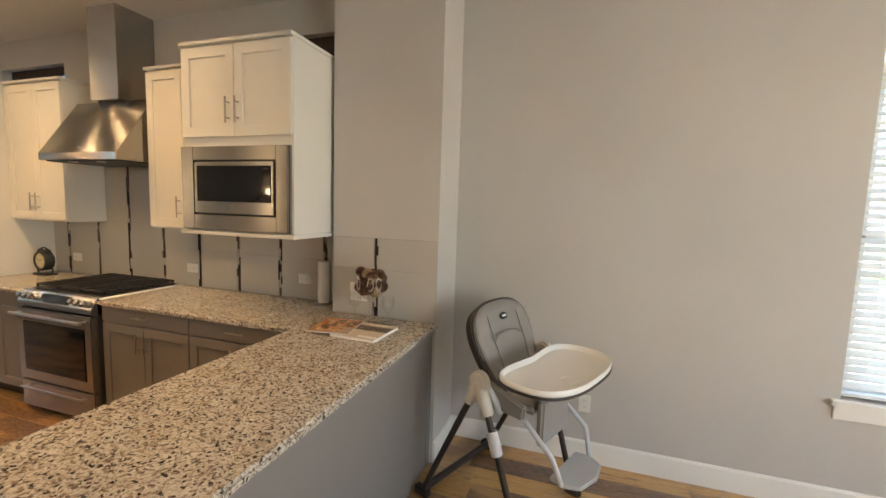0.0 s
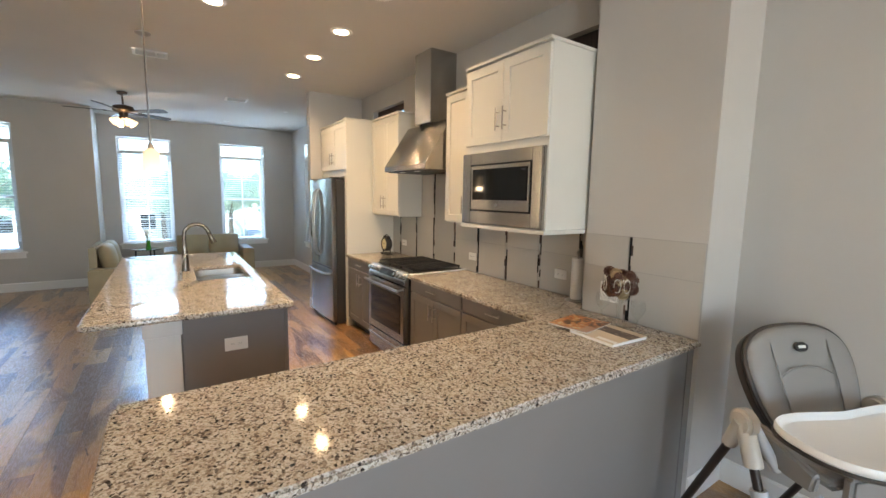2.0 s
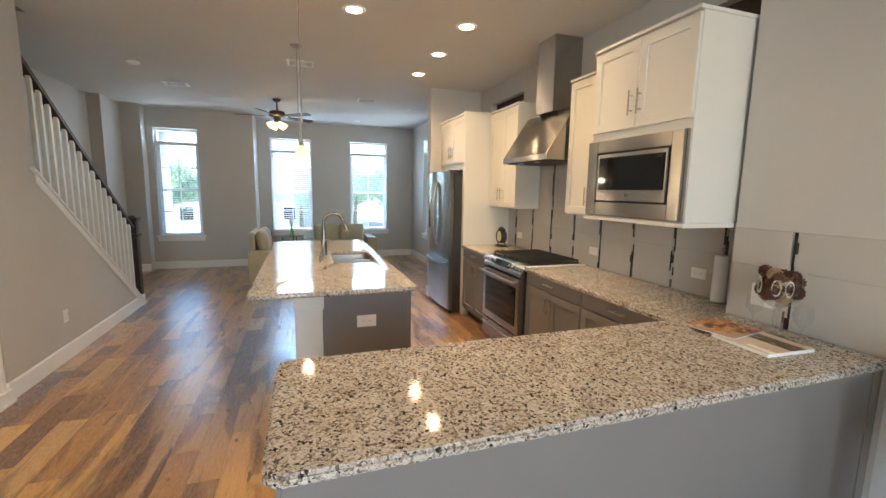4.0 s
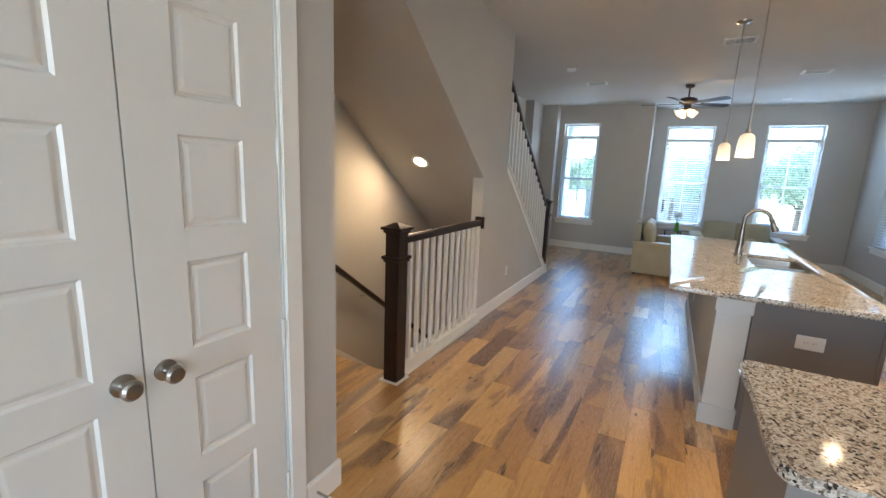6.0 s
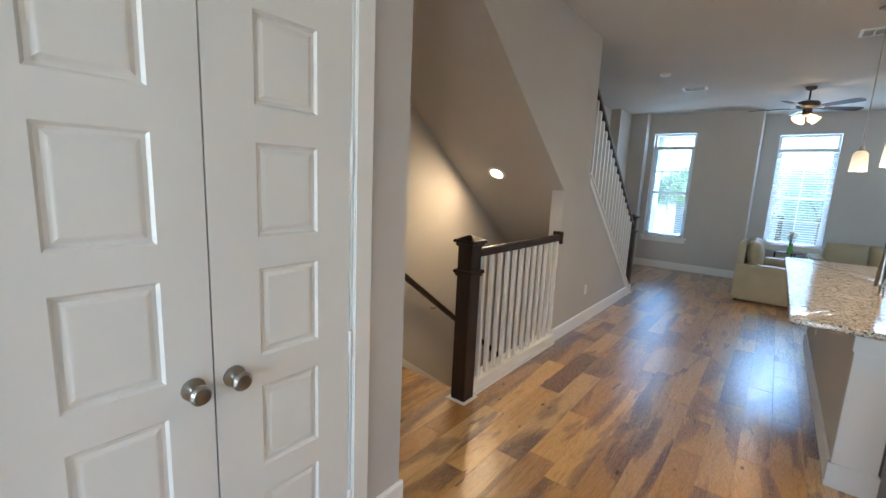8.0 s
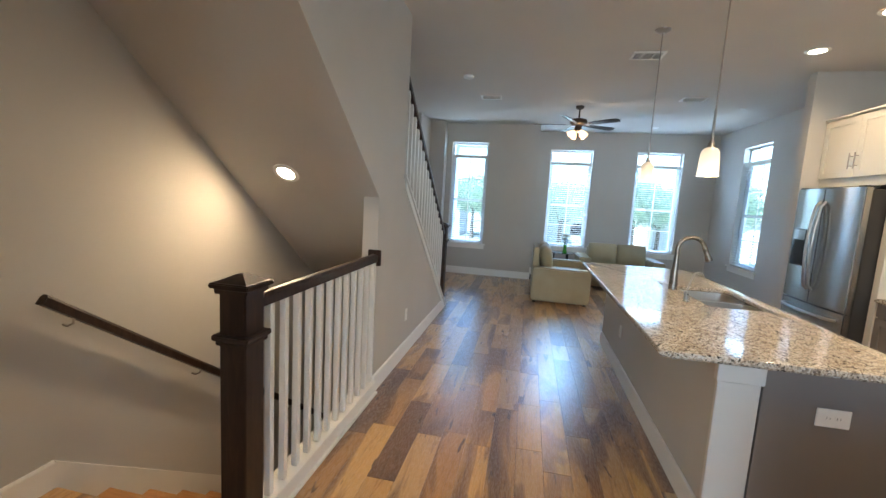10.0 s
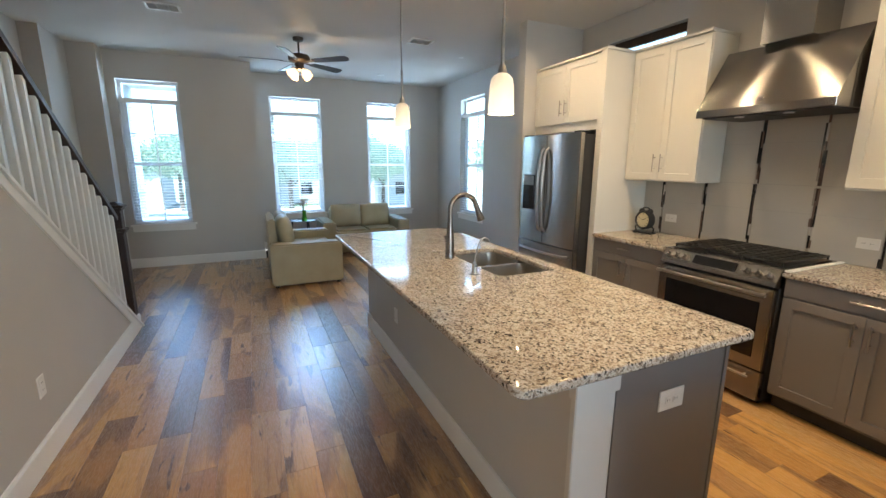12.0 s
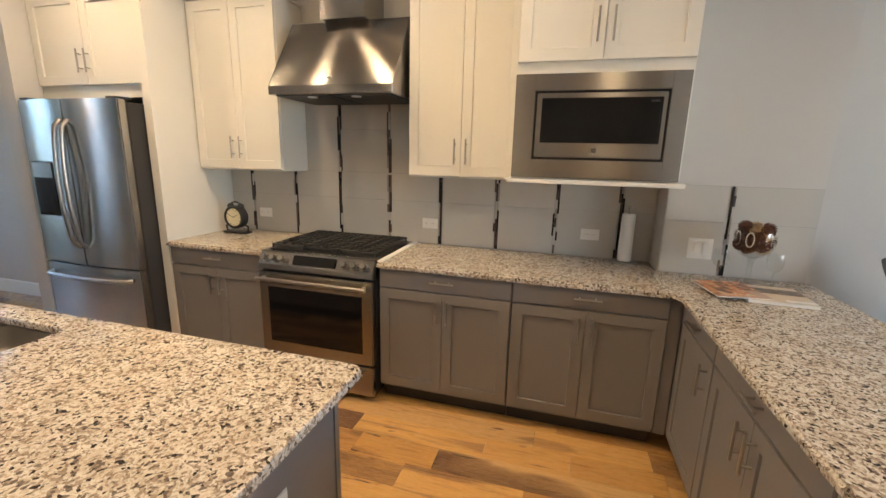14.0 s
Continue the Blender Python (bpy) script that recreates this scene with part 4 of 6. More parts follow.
part("burner_tray", boxes((RX0 + 0.02, RX1 - 0.02, 2.10, 2.655, 0.923, 0.927)), BLACK, rng_)
for i in range(3):
    x0 = RX0 + 0.03 + i * 0.247
    x1 = x0 + 0.243
    bm = B()
    za, zb = 0.944, 0.956
    for x in (x0, x1 - 0.012):
        box(bm, x, x + 0.012, 2.11, 2.65, za, zb)
    for y in (2.11, 2.175, 2.24, 2.307, 2.374, 2.442, 2.51, 2.574, 2.638):
        box(bm, x0, x1, y, y + 0.011, za, zb)
    cx = (x0 + x1) / 2
    for bx in (cx - 0.06, cx, cx + 0.06):
        box(bm, bx - 0.005, bx + 0.005, 2.12, 2.64, za, zb + 0.004)
    for x in (x0 + 0.001, x1 - 0.013):
        for y in (2.11, 2.638):
            box(bm, x, x + 0.011, y, y + 0.011, 0.927, za)
    soften(bm, 0.002, 1)
    part("grate", bm, IRON, rng_, "black cast iron grate")
    for y in ((2.245, 2.51) if i != 1 else (2.38,)):
        bm = B()
        lathe(bm, [(0, 0.0), (0.045, 0.0), (0.045, 0.008), (0.030, 0.010), (0.030, 0.017), (0, 0.018)], 18, (cx, y, 0.927))
        part("burner", bm, IRON, rng_, "round burner cap", True)

fr = thing("refrigerator", (0, 0, 0), "stainless steel french-door refrigerator with bottom freezer and dispenser", "refrigerator")
FX0, FX1, FYF = -6.835, -5.935, 1.87
part("body", boxes((FX0 + 0.005, FX1 - 0.002, FYF + 0.085, NORTH - 0.03, 0.02, 1.825), soft=0.004), DARK_SIDE, fr, "dark grey refrigerator body")


def curved_door(x0, x1, z0, z1, label=""):
    """A door whose front bows slightly forward."""
    bm = B()
    c, w = (FX0 + FX1) / 2, (FX1 - FX0) / 2
    n = 8
    out = [(x0 + (x1 - x0) * k / n, FYF + 0.028 * (((x0 + (x1 - x0) * k / n) - c) / w) ** 2) for k in range(n + 1)]
    prism(bm, out + [(x1, FYF + 0.08), (x0, FYF + 0.08)], z0, z1, "z")
    soften(bm, 0.006, 2, 0.8)
    return part("door", bm, STEEL, fr, label, True)


mid = (FX0 + FX1) / 2
d1 = curved_door(FX0, mid - 0.002, 0.735, 1.84, "upper french door with dispenser")
d2 = curved_door(mid + 0.002, FX1, 0.735, 1.84, "upper french door")
d3 = curved_door(FX0, FX1, 0.05, 0.725, "freezer drawer front")
for d, x in ((d1, mid - 0.035), (d2, mid + 0.035)):
    bm = B()
    pts = [(x, FYF + 0.002, 0.86), (x, FYF - 0.035, 0.90)] + [(x, FYF - 0.045 - 0.020 * math.sin(math.pi * k / 8), 0.95 + 0.67 * k / 8) for k in range(9)] + [(x, FYF - 0.035, 1.67), (x, FYF + 0.002, 1.71)]
    sweep(bm, pts, 0.0135, 10)
    part("handle", bm, NICKEL, d, "", True)
bm = B()
pts = [(FX0 + 0.07, FYF + 0.02, 0.655), (FX0 + 0.10, FYF - 0.03, 0.655)] + [(FX0 + 0.14 + (0.62) * k / 8, FYF - 0.04 - 0.018 * math.sin(math.pi * k / 8), 0.655) for k in range(9)] + [(FX1 - 0.10, FYF - 0.03, 0.655), (FX1 - 0.07, FYF + 0.02, 0.655)]
sweep(bm, pts, 0.0135, 10)
part("handle", bm, NICKEL, d3, "", True)
part("dispenser", boxes((FX0 + 0.075, FX0 + 0.275, FYF - 0.0, FYF + 0.03, 1.07, 1.30), (FX0 + 0.075, FX0 + 0.275, FYF + 0.002, FYF + 0.03, 1.301, 1.44), soft=0.003), GLASSY, d1, "black water and ice dispenser")
part("dispenser_panel", boxes((FX0 + 0.085, FX0 + 0.265, FYF - 0.003, FYF + 0.001, 1.33, 1.43)), STEEL, d1, "steel dispenser control panel")
part("grille", boxes((FX0 + 0.02, FX1 - 0.02, FYF + 0.05, FYF + 0.08, 0.0, 0.048)), BLACK, fr)
for x in (FX0 + 0.06, FX1 - 0.06):
    part("hinge", boxes((x - 0.04, x + 0.04, FYF + 0.03, FYF + 0.14, 1.841, 1.855), soft=0.003), DARK_SIDE, fr)

hd = thing("range_hood", (0, 0, 0), "wall-mounted stainless steel range hood with square chimney", "range hood")
HX0, HX1 = -5.045, -4.215
bm = B()
prism(bm, [(2.175, 1.885), (2.175, 1.935), (2.455, 2.36), (NORTH - 0.008, 2.36), (NORTH - 0.008, 1.885)], HX0, HX1, "x")
soften(bm, 0.002, 1)
part("canopy", bm, STEEL_H, hd)
part("filter", boxes((HX0 + 0.03, -4.635, 2.21, 2.66, 1.878, 1.886), (-4.625, HX1 - 0.03, 2.21, 2.66, 1.878, 1.886), soft=0.001), DARK_SIDE, hd, "dark grease filters")
part("chimney", boxes((-4.80, -4.495, 2.40, NORTH - 0.002, 2.361, CEIL - 0.001), soft=0.0015), STEEL, hd)
part("badge", boxes((-4.648, -4.618, 2.199, 2.203, 1.972, 1.984)), CHROME, hd)
for x in (-4.78, -4.48):
    bm = B()
    lathe(bm, [(0, -0.001), (0.03, -0.001), (0.03, 0.004), (0, 0.004)], 18, (x, 2.25, 1.873))
    part("lamp_lens", bm, PLASTIC, hd, "round hood lamp lens", True)

mw = thing("microwave", (0, 0, 0), "built-in stainless steel microwave with wide trim frame", "microwave oven")
a, b, c_, d_ = -3.508, -2.712, 1.440, 1.945
bm = B()
prism(bm, [(a, c_), (b, c_), (b, d_), (a, d_)], 2.098, 2.118)
part("trim_frame", bm, STEEL, mw, "wide stainless trim frame")
box_rows = [(a + 0.004, a + 0.10, 2.080, 2.0975, c_ + 0.004, d_ - 0.004), (b - 0.082, b - 0.004, 2.080, 2.0975, c_ + 0.004, d_ - 0.004), (a + 0.1005, b - 0.0825, 2.080, 2.0975, c_ + 0.004, c_ + 0.092), (a + 0.1005, b - 0.0825, 2.080, 2.0975, d_ - 0.082, d_ - 0.004)]
part("trim_face", boxes(*box_rows, soft=0.002), STEEL, mw)
part("surround", boxes((a + 0.101, b - 0.083, 2.0935, 2.0974, c_ + 0.093, d_ - 0.083)), BLACK, mw)
mwd = part("door", boxes((a + 0.112, b - 0.094, 2.074, 2.093, c_ + 0.104, d_ - 0.094), soft=0.004), STEEL, mw)
part("window", boxes((a + 0.137, b - 0.112, 2.070, 2.0735, c_ + 0.175, d_ - 0.118), soft=0.001), GLASSY, mwd, "black glass window and control strip")
part("clock", boxes((b - 0.165, b - 0.128, 2.0693, 2.0698, d_ - 0.140, d_ - 0.131)), DARK_SIDE, mwd, "dim clock digits")
part("badge", boxes(((a + b) / 2 - 0.012, (a + b) / 2 + 0.012, 2.0725, 2.0738, c_ + 0.128, c_ + 0.152)), NICKEL, mwd)

# ---- lights ----
WARM = (1.0, 0.72, 0.42)


def downlight(x, y, power, z=CEIL, tilt=None):
    t = thing("downlight", (x, y, z), "round recessed ceiling light, lit", "recessed light", "recessed ceiling lights")
    if tilt is not None:
        t.matrix_world = tilt
    bm = B()
    lathe(bm, [(0.062, -0.002), (0.066, -0.008), (0.092, -0.005), (0.095, 0.0)], 32)
    part("trim_ring", bm, TRIM, t, "white trim ring", True)
    bm = B()
    lathe(bm, [(0.0, -0.004), (0.062, -0.003)], 28)
    part("lens", bm, BULB, t, "glowing lens")
    la = bpy.data.lights.new("downlight_lamp", "AREA")
    la.shape, la.size, la.energy, la.color, la.spread = "DISK", 0.12, power, WARM, radians(140 if tilt is None else 175)
    lo = new("downlight_lamp", la)
    lo.matrix_world = (t.matrix_world if tilt is not None else pose(x, y, z)) @ pose(0, 0, -0.02)
    return t


LIT = 1.35
for x in (-3.83, -4.65, -5.47, -6.29):
    downlight(x, 1.57, LIT)
downlight(-4.65, 0.58, LIT)
downlight(-2.9, 0.58, LIT)
ang = -math.degrees(math.atan(SL))
downlight(0, 0, 1.9, tilt=Matrix.Translation((-4.52, -2.60, soffit_z(-4.52))) @ Matrix.Rotation(radians(ang), 4, "Y"))

# pendants over the island
def pendant(x, y, bottom=1.76):
    t = thing("pendant_light", (x, y, 0), "lit pendant light with frosted glass shade on slim nickel rod", "pendant light", "pendants over the island")
    bm = B()
    lathe(bm, [(0, CEIL - 0.028), (0.03, CEIL - 0.028), (0.062, CEIL - 0.010), (0.064, CEIL), (0, CEIL)], 24)
    part("canopy", bm, NICKEL, t, "", True)
    bm = B()
    rod(bm, (0, 0, bottom + 0.195), (0, 0, CEIL - 0.02), 0.005, 10)
    rod(bm, (0, 0, bottom + 0.195), (0, 0, bottom + 0.38), 0.008, 12)
    part("rod", bm, NICKEL, t, "", True)
    bm = B()
    lathe(bm, [(0, bottom + 0.20), (0.013, bottom + 0.20), (0.020, bottom + 0.175), (0.022, bottom + 0.165), (0, bottom + 0.165)], 20)
    part("socket_cap", bm, NICKEL, t, "", True)
    bm = B()
    lathe(bm, [(0.018, bottom + 0.166), (0.034, bottom + 0.158), (0.046, bottom + 0.142), (0.051, bottom + 0.115), (0.057, bottom), (0.054, bottom), (0.048, bottom + 0.115), (0.043, bottom + 0.139), (0.032, bottom + 0.155), (0.018, bottom + 0.162)], 28)
    part("shade", bm, OPAL, t, "frosted opal glass shade", True)
    bm = B()
    bmesh.ops.create_uvsphere(bm, u_segments=16, v_segments=10, radius=0.026, matrix=Matrix.Translation((0, 0, bottom + 0.075)))
    part("bulb", bm, BULB_SOFT, t, "glowing bulb", True)
    la = bpy.data.lights.new("pendant_lamp", "POINT")
    la.energy, la.color, la.shadow_soft_size = PENDANT_W, (1.0, 0.78, 0.52), 0.03
    lo = new("pendant_lamp", la)
    lo.location = (x, y, bottom - 0.02)


OPAL = mat("opal_glass", (0.58, 0.49, 0.38), 0.35)
_g = nd(OPAL, "ShaderNodeTexCoord")
_s = nd(OPAL, "ShaderNodeSeparateXYZ")
ln(OPAL, _g.outputs["Object"], _s.inputs[0])
_r = nd(OPAL, "ShaderNodeMapRange")
ln(OPAL, _s.outputs[2], _r.inputs[0])
_r.inputs[1].default_value, _r.inputs[2].default_value, _r.inputs[3].default_value, _r.inputs[4].default_value = 1.94, 1.79, 0.06, 0.22
bsdf(OPAL).inputs["Emission Color"].default_value = (1.0, 0.80, 0.56, 1)
ln(OPAL, _r.outputs[0], bsdf(OPAL).inputs["Emission Strength"])
BULB_SOFT = glow("lit_bulb", (1.0, 0.85, 0.62), 2.0)
PENDANT_W = 0.45
pendant(-4.50, 0.146)
pendant(-5.74, 0.12, 1.79)

# ceiling fan
BRONZE = mat("aged_bronze", (0.09, 0.065, 0.05), 0.4, 0.8)
BLADE = make_stain("fan_blade_wood", (0.028, 0.022, 0.02), (0.05, 0.04, 0.035), (1, 8, 8))
BLADE_PALE = paint("fan_blade_underside", (0.25, 0.25, 0.26), 0.5)
fan = thing("ceiling_fan", (-8.62, -0.22, 0), "five-blade bronze ceiling fan with lit frosted glass shades", "ceiling fan")
bm = B()
lathe(bm, [(0, CEIL), (0.065, CEIL), (0.060, CEIL - 0.035), (0.03, CEIL - 0.05), (0, CEIL - 0.05)], 24)
part("canopy", bm, BRONZE, fan, "", True)
bm = B()
rod(bm, (0, 0, 2.86), (0, 0, CEIL - 0.04), 0.012, 12)
part("downrod", bm, BRONZE, fan, "", True)
bm = B()
lathe(bm, [(0, 2.875), (0.04, 2.87), (0.115, 2.85), (0.13, 2.825), (0.13, 2.79), (0.10, 2.765), (0.055, 2.755), (0.05, 2.71), (0.065, 2.70), (0.065, 2.675), (0.03, 2.66), (0, 2.66)], 28)
part("motor_housing", bm, BRONZE, fan, "", True)
for k in range(5):
    m_ = Matrix.Rotation(radians(72 * k + 50), 4, "Z")
    bm = B()
    out = [(0.19, -0.045), (0.60, -0.065), (0.655, -0.055), (0.675, 0.0), (0.655, 0.055), (0.60, 0.065), (0.19, 0.045)]
    prism(bm, out, -0.003, 0.003, "z")
    bmesh.ops.transform(bm, matrix=m_ @ Matrix.Translation((0, 0, 2.775)) @ Matrix.Rotation(radians(-12), 4, "X"), verts=bm.verts)
    part("blade", bm, BLADE, fan, "dark wood fan blade")
    bm = B()
    box(bm, 0.10, 0.23, -0.018, 0.018, -0.006, -0.001, m_ @ Matrix.Translation((0, 0, 2.772)) @ Matrix.Rotation(radians(-12), 4, "X"))
    part("blade_arm", bm, BRONZE, fan)
for k in range(4):
    m_ = Matrix.Rotation(radians(90 * k + 30), 4, "Z") @ Matrix.Translation((0.055, 0, 2.68)) @ Matrix.Rotation(radians(-48), 4, "Y") @ Matrix.Rotation(radians(180), 4, "X")
    bm = B()
    lathe(bm, [(0.018, 0.0), (0.022, 0.02), (0.040, 0.05), (0.052, 0.085), (0.062, 0.105), (0.059, 0.105), (0.049, 0.085), (0.037, 0.05), (0.019, 0.02)], 20)
    bmesh.ops.transform(bm, matrix=m_, verts=bm.verts)
    part("shade", bm, SHADE, fan, "bell-shaped frosted glass shade", True)
    bm = B()
    lathe(bm, [(0, -0.015), (0.016, -0.015), (0.021, 0.012), (0, 0.012)], 14)
    bmesh.ops.transform(bm, matrix=m_, verts=bm.verts)
    part("fitter", bm, BRONZE, fan, "", True)
la = bpy.data.lights.new("fan_lamp", "POINT")
la.energy, la.color, la.shadow_soft_size = 1.4, (1.0, 0.74, 0.46), 0.05
lo = new("fan_lamp", la)
lo.location = (-8.62, -0.22, 2.54)


def air_vent(x, y, wx, wy, rz=0):
    v = thing("ceiling_vent", (x, y, CEIL), "white ceiling air register with dark louvre gaps", "air vent", "ceiling air vents", rz)
    part("backing", boxes((-wx / 2 + 0.02, wx / 2 - 0.02, -wy / 2 + 0.02, wy / 2 - 0.02, -0.004, -0.001)), GAP, v)
    part("frame", boxes((-wx / 2, wx / 2, -wy / 2, -wy / 2 + 0.025, -0.011, 0), (-wx / 2, wx / 2, wy / 2 - 0.025, wy / 2, -0.011, 0), (-wx / 2, -wx / 2 + 0.025, -wy / 2 + 0.025, wy / 2 - 0.025, -0.011, 0), (wx / 2 - 0.025, wx / 2, -wy / 2 + 0.025, wy / 2 - 0.025, -0.011, 0), (-wx / 2 + 0.025, wx / 2 - 0.025, wy / 6 - 0.006, wy / 6 + 0.006, -0.011, 0), (-wx / 2 + 0.025, wx / 2 - 0.025, -wy / 6 - 0.006, -wy / 6 + 0.006, -0.011, 0)), TRIM, v)
    n = max(2, int((wx - 0.06) / 0.024))
    for k in range(n):
        bm = B()
        box(bm, -0.011, 0.011, -wy / 2 + 0.026, wy / 2 - 0.026, -0.0008, 0.0008, Matrix.Translation((-wx / 2 + 0.037 + (wx - 0.074) * k / (n - 1), 0, -0.008)) @ Matrix.Rotation(radians(40), 4, "Y"))
        part("louvre", bm, TRIM, v)


air_vent(-6.36, 0.16, 0.22, 0.30)
air_vent(-8.10, -1.53, 0.22, 0.30)
air_vent(-8.12, 1.19, 0.22, 0.30)


def ceiling_disc(name, x, y, r, h, label, category):
    t = thing(name, (x, y, CEIL), label, category)
    bm = B()
    lathe(bm, [(0, -h), (r * 0.6, -h), (r * 0.9, -h * 0.7), (r, 0), (0, 0)], 24)
    part("cover", bm, PLASTIC, t, "", True)


ceiling_disc("smoke_detector", -7.06, -1.72, 0.065, 0.03, "round white smoke detector on the ceiling", "smoke detector")
ceiling_disc("sprinkler_cover", -8.63, 2.02, 0.04, 0.006, "small round white sprinkler cover on the ceiling", "sprinkler cover")
ceiling_disc("speaker_cover", -10.3, 1.30, 0.07, 0.008, "round white ceiling cover plate", "ceiling cover")

# ---- stair railings ----
def newel(x, y, z0, z1, label, mat_=None, w=0.118):
    """A square newel with a plinth, a collar and a pyramid cap."""
    n = thing("newel_post", (x, y, z0), label, "newel post", "newel posts")
    h = z1 - z0
    m_ = mat_ or ESPRESSO
    a = w / 2
    part("shaft", boxes((-a, a, -a, a, 0.0, h - 0.05), soft=0.004), m_, n)
    part("collar", boxes((-a - 0.022, a + 0.022, -a - 0.022, a + 0.022, h - 0.265, h - 0.240), (-a - 0.012, a + 0.012, -a - 0.012, a + 0.012, h - 0.285, h - 0.266), soft=0.005), m_, n)
    bm = boxes((-a - 0.014, a + 0.014, -a - 0.014, a + 0.014, h - 0.075, h - 0.052), (-a - 0.028, a + 0.028, -a - 0.028, a + 0.028, h - 0.0515, h - 0.030), soft=0.005)
    b0 = a + 0.012
    vs = [bm.verts.new((sx * b0, sy * b0, h - 0.0295)) for sx, sy in ((-1, -1), (1, -1), (1, 1), (-1, 1))]
    ts = [bm.verts.new((sx * b0 * 0.18, sy * b0 * 0.18, h)) for sx, sy in ((-1, -1), (1, -1), (1, 1), (-1, 1))]
    for k in range(4):
        bm.faces.new((vs[k], vs[(k + 1) % 4], ts[(k + 1) % 4], ts[k]))
    bm.faces.new(ts)
    bm.faces.new(vs[::-1])
    part("cap", bm, m_, n)
    return n


NX, NY = -3.21, -1.965
newel(NX, NY, 0.002, 1.20, "dark espresso square newel post at the stair head")
structure("trim", boxes((NX - 0.085, NX + 0.085, NY - 0.085, NY + 0.085, 0.0, 0.006), (-4.70, NX - 0.086, -2.055, -1.905, 0.0, 0.018), soft=0.002), TRIM, "white curb under the balusters")
structure("trim", boxes((-4.70, NX - 0.07, -2.040, -1.920, 0.0185, 0.10), soft=0.003), TRIM, "white shoe rail face under the balusters")

gr = thing("stair_guard", (0, 0, 0), "white square balusters under a dark handrail guarding the stairwell", "stair railing")


def rail_profile(w=0.062, h=0.055):
    return [(-w / 2, -h / 2), (w / 2, -h / 2), (w / 2, h / 4), (w / 4, h / 2), (-w / 4, h / 2), (-w / 2, h / 4)]


def rail_between(a, b, parent, name="handrail", material=None, w=0.062, h=0.055):
    a, b = Vector(a), Vector(b)
    d = (b - a).normalized()
    side = d.cross(Vector((0, 0, 1))).normalized()
    up = side.cross(d).normalized()
    bm = B()
    p = [bm.verts.new(a + side * u + up * v) for u, v in rail_profile(w, h)]
    q = [bm.verts.new(b + side * u + up * v) for u, v in rail_profile(w, h)]
    n = len(p)
    bm.faces.new(p)
    bm.faces.new(q[::-1])
    for k in range(n):
        bm.faces.new((p[k], q[k], q[(k + 1) % n], p[(k + 1) % n]))
    soften(bm, 0.004, 2, 0.3)
    return part(name, bm, material or ESPRESSO, parent)


rail_between((NX - 0.068, NY, 1.07), (-4.68, NY, 1.07), gr)
part("rosette", boxes((-4.699, -4.678, NY - 0.05, NY + 0.05, 1.01, 1.13), soft=0.004), ESPRESSO, gr, "dark square rosette on the wall end")
nb = 12
for k in range(nb):
    x = NX - 0.068 - (1.63 - 0.195) * (k + 1) / (nb + 0.4)
    part("baluster", boxes((x - 0.016, x + 0.016, NY - 0.016, NY + 0.016, 0.101, 1.045), soft=0.002), TRIM, gr, "white square baluster")

ug = thing("stair_railing", (0, 0, 0), "white balusters and dark handrail on the sloping knee wall", "stair railing")
UY = STAIR - 0.06
newel(-7.50, UY, 0.002, 1.20, "black square newel post at the foot of the upper stairs", None, 0.10)
rail_between((-7.44, UY, 1.06), (-5.335, UY, 1.06 + (7.44 - 5.335) * SL - 0.02), ug)
nb = 17
for k in range(nb):
    x = -7.36 + (7.36 - 5.40) * k / (nb - 1)
    zb, zt = cap_z(x) + c, 1.06 + (x + 7.44) * SL - 0.03
    bm = B()
    prism(bm, [(x - 0.016, cap_z(x - 0.016) + 0.023), (x + 0.016, cap_z(x + 0.016) + 0.023), (x + 0.016, zt + 0.016 * SL), (x - 0.016, zt - 0.016 * SL)], UY - 0.016, UY + 0.016)
    part("baluster", bm, TRIM, ug, "white square baluster")

wr = thing("wall_handrail", (0, 0, 0), "dark wooden handrail on brackets along the lower stair wall", "handrail")
rail_between((-3.22, -3.01, 0.98), (-6.6, -3.01, 0.98 - 3.38 * 0.735), wr, w=0.045, h=0.05)
for x in (-3.35, -4.15, -5.3):
    z = 0.98 + (x + 3.22) * 0.735
    bm = B()
    sweep(bm, [(x, SOUTH, z - 0.07), (x, SOUTH + 0.03, z - 0.075), (x, SOUTH + 0.068, z - 0.055), (x, SOUTH + 0.07, z - 0.028)], 0.006, 8)
    part("bracket", bm, NICKEL, wr, "nickel wall bracket", True)

# ---- closet double doors ----
CD = CLOSET
cd = thing("door_1", (0, 0, 0), "closed pair of white five-panel closet doors with nickel knobs", "door")
cd["kind"] = "structure"
SEAM, LEAF = -1.364, 0.497
rows_ = [(0.175, 0.482), (0.58, 0.871), (0.974, 1.263), (1.363, 1.648), (1.755, 1.945)]
rows_[-1] = (1.755, 2.02)
TOPD = 2.17


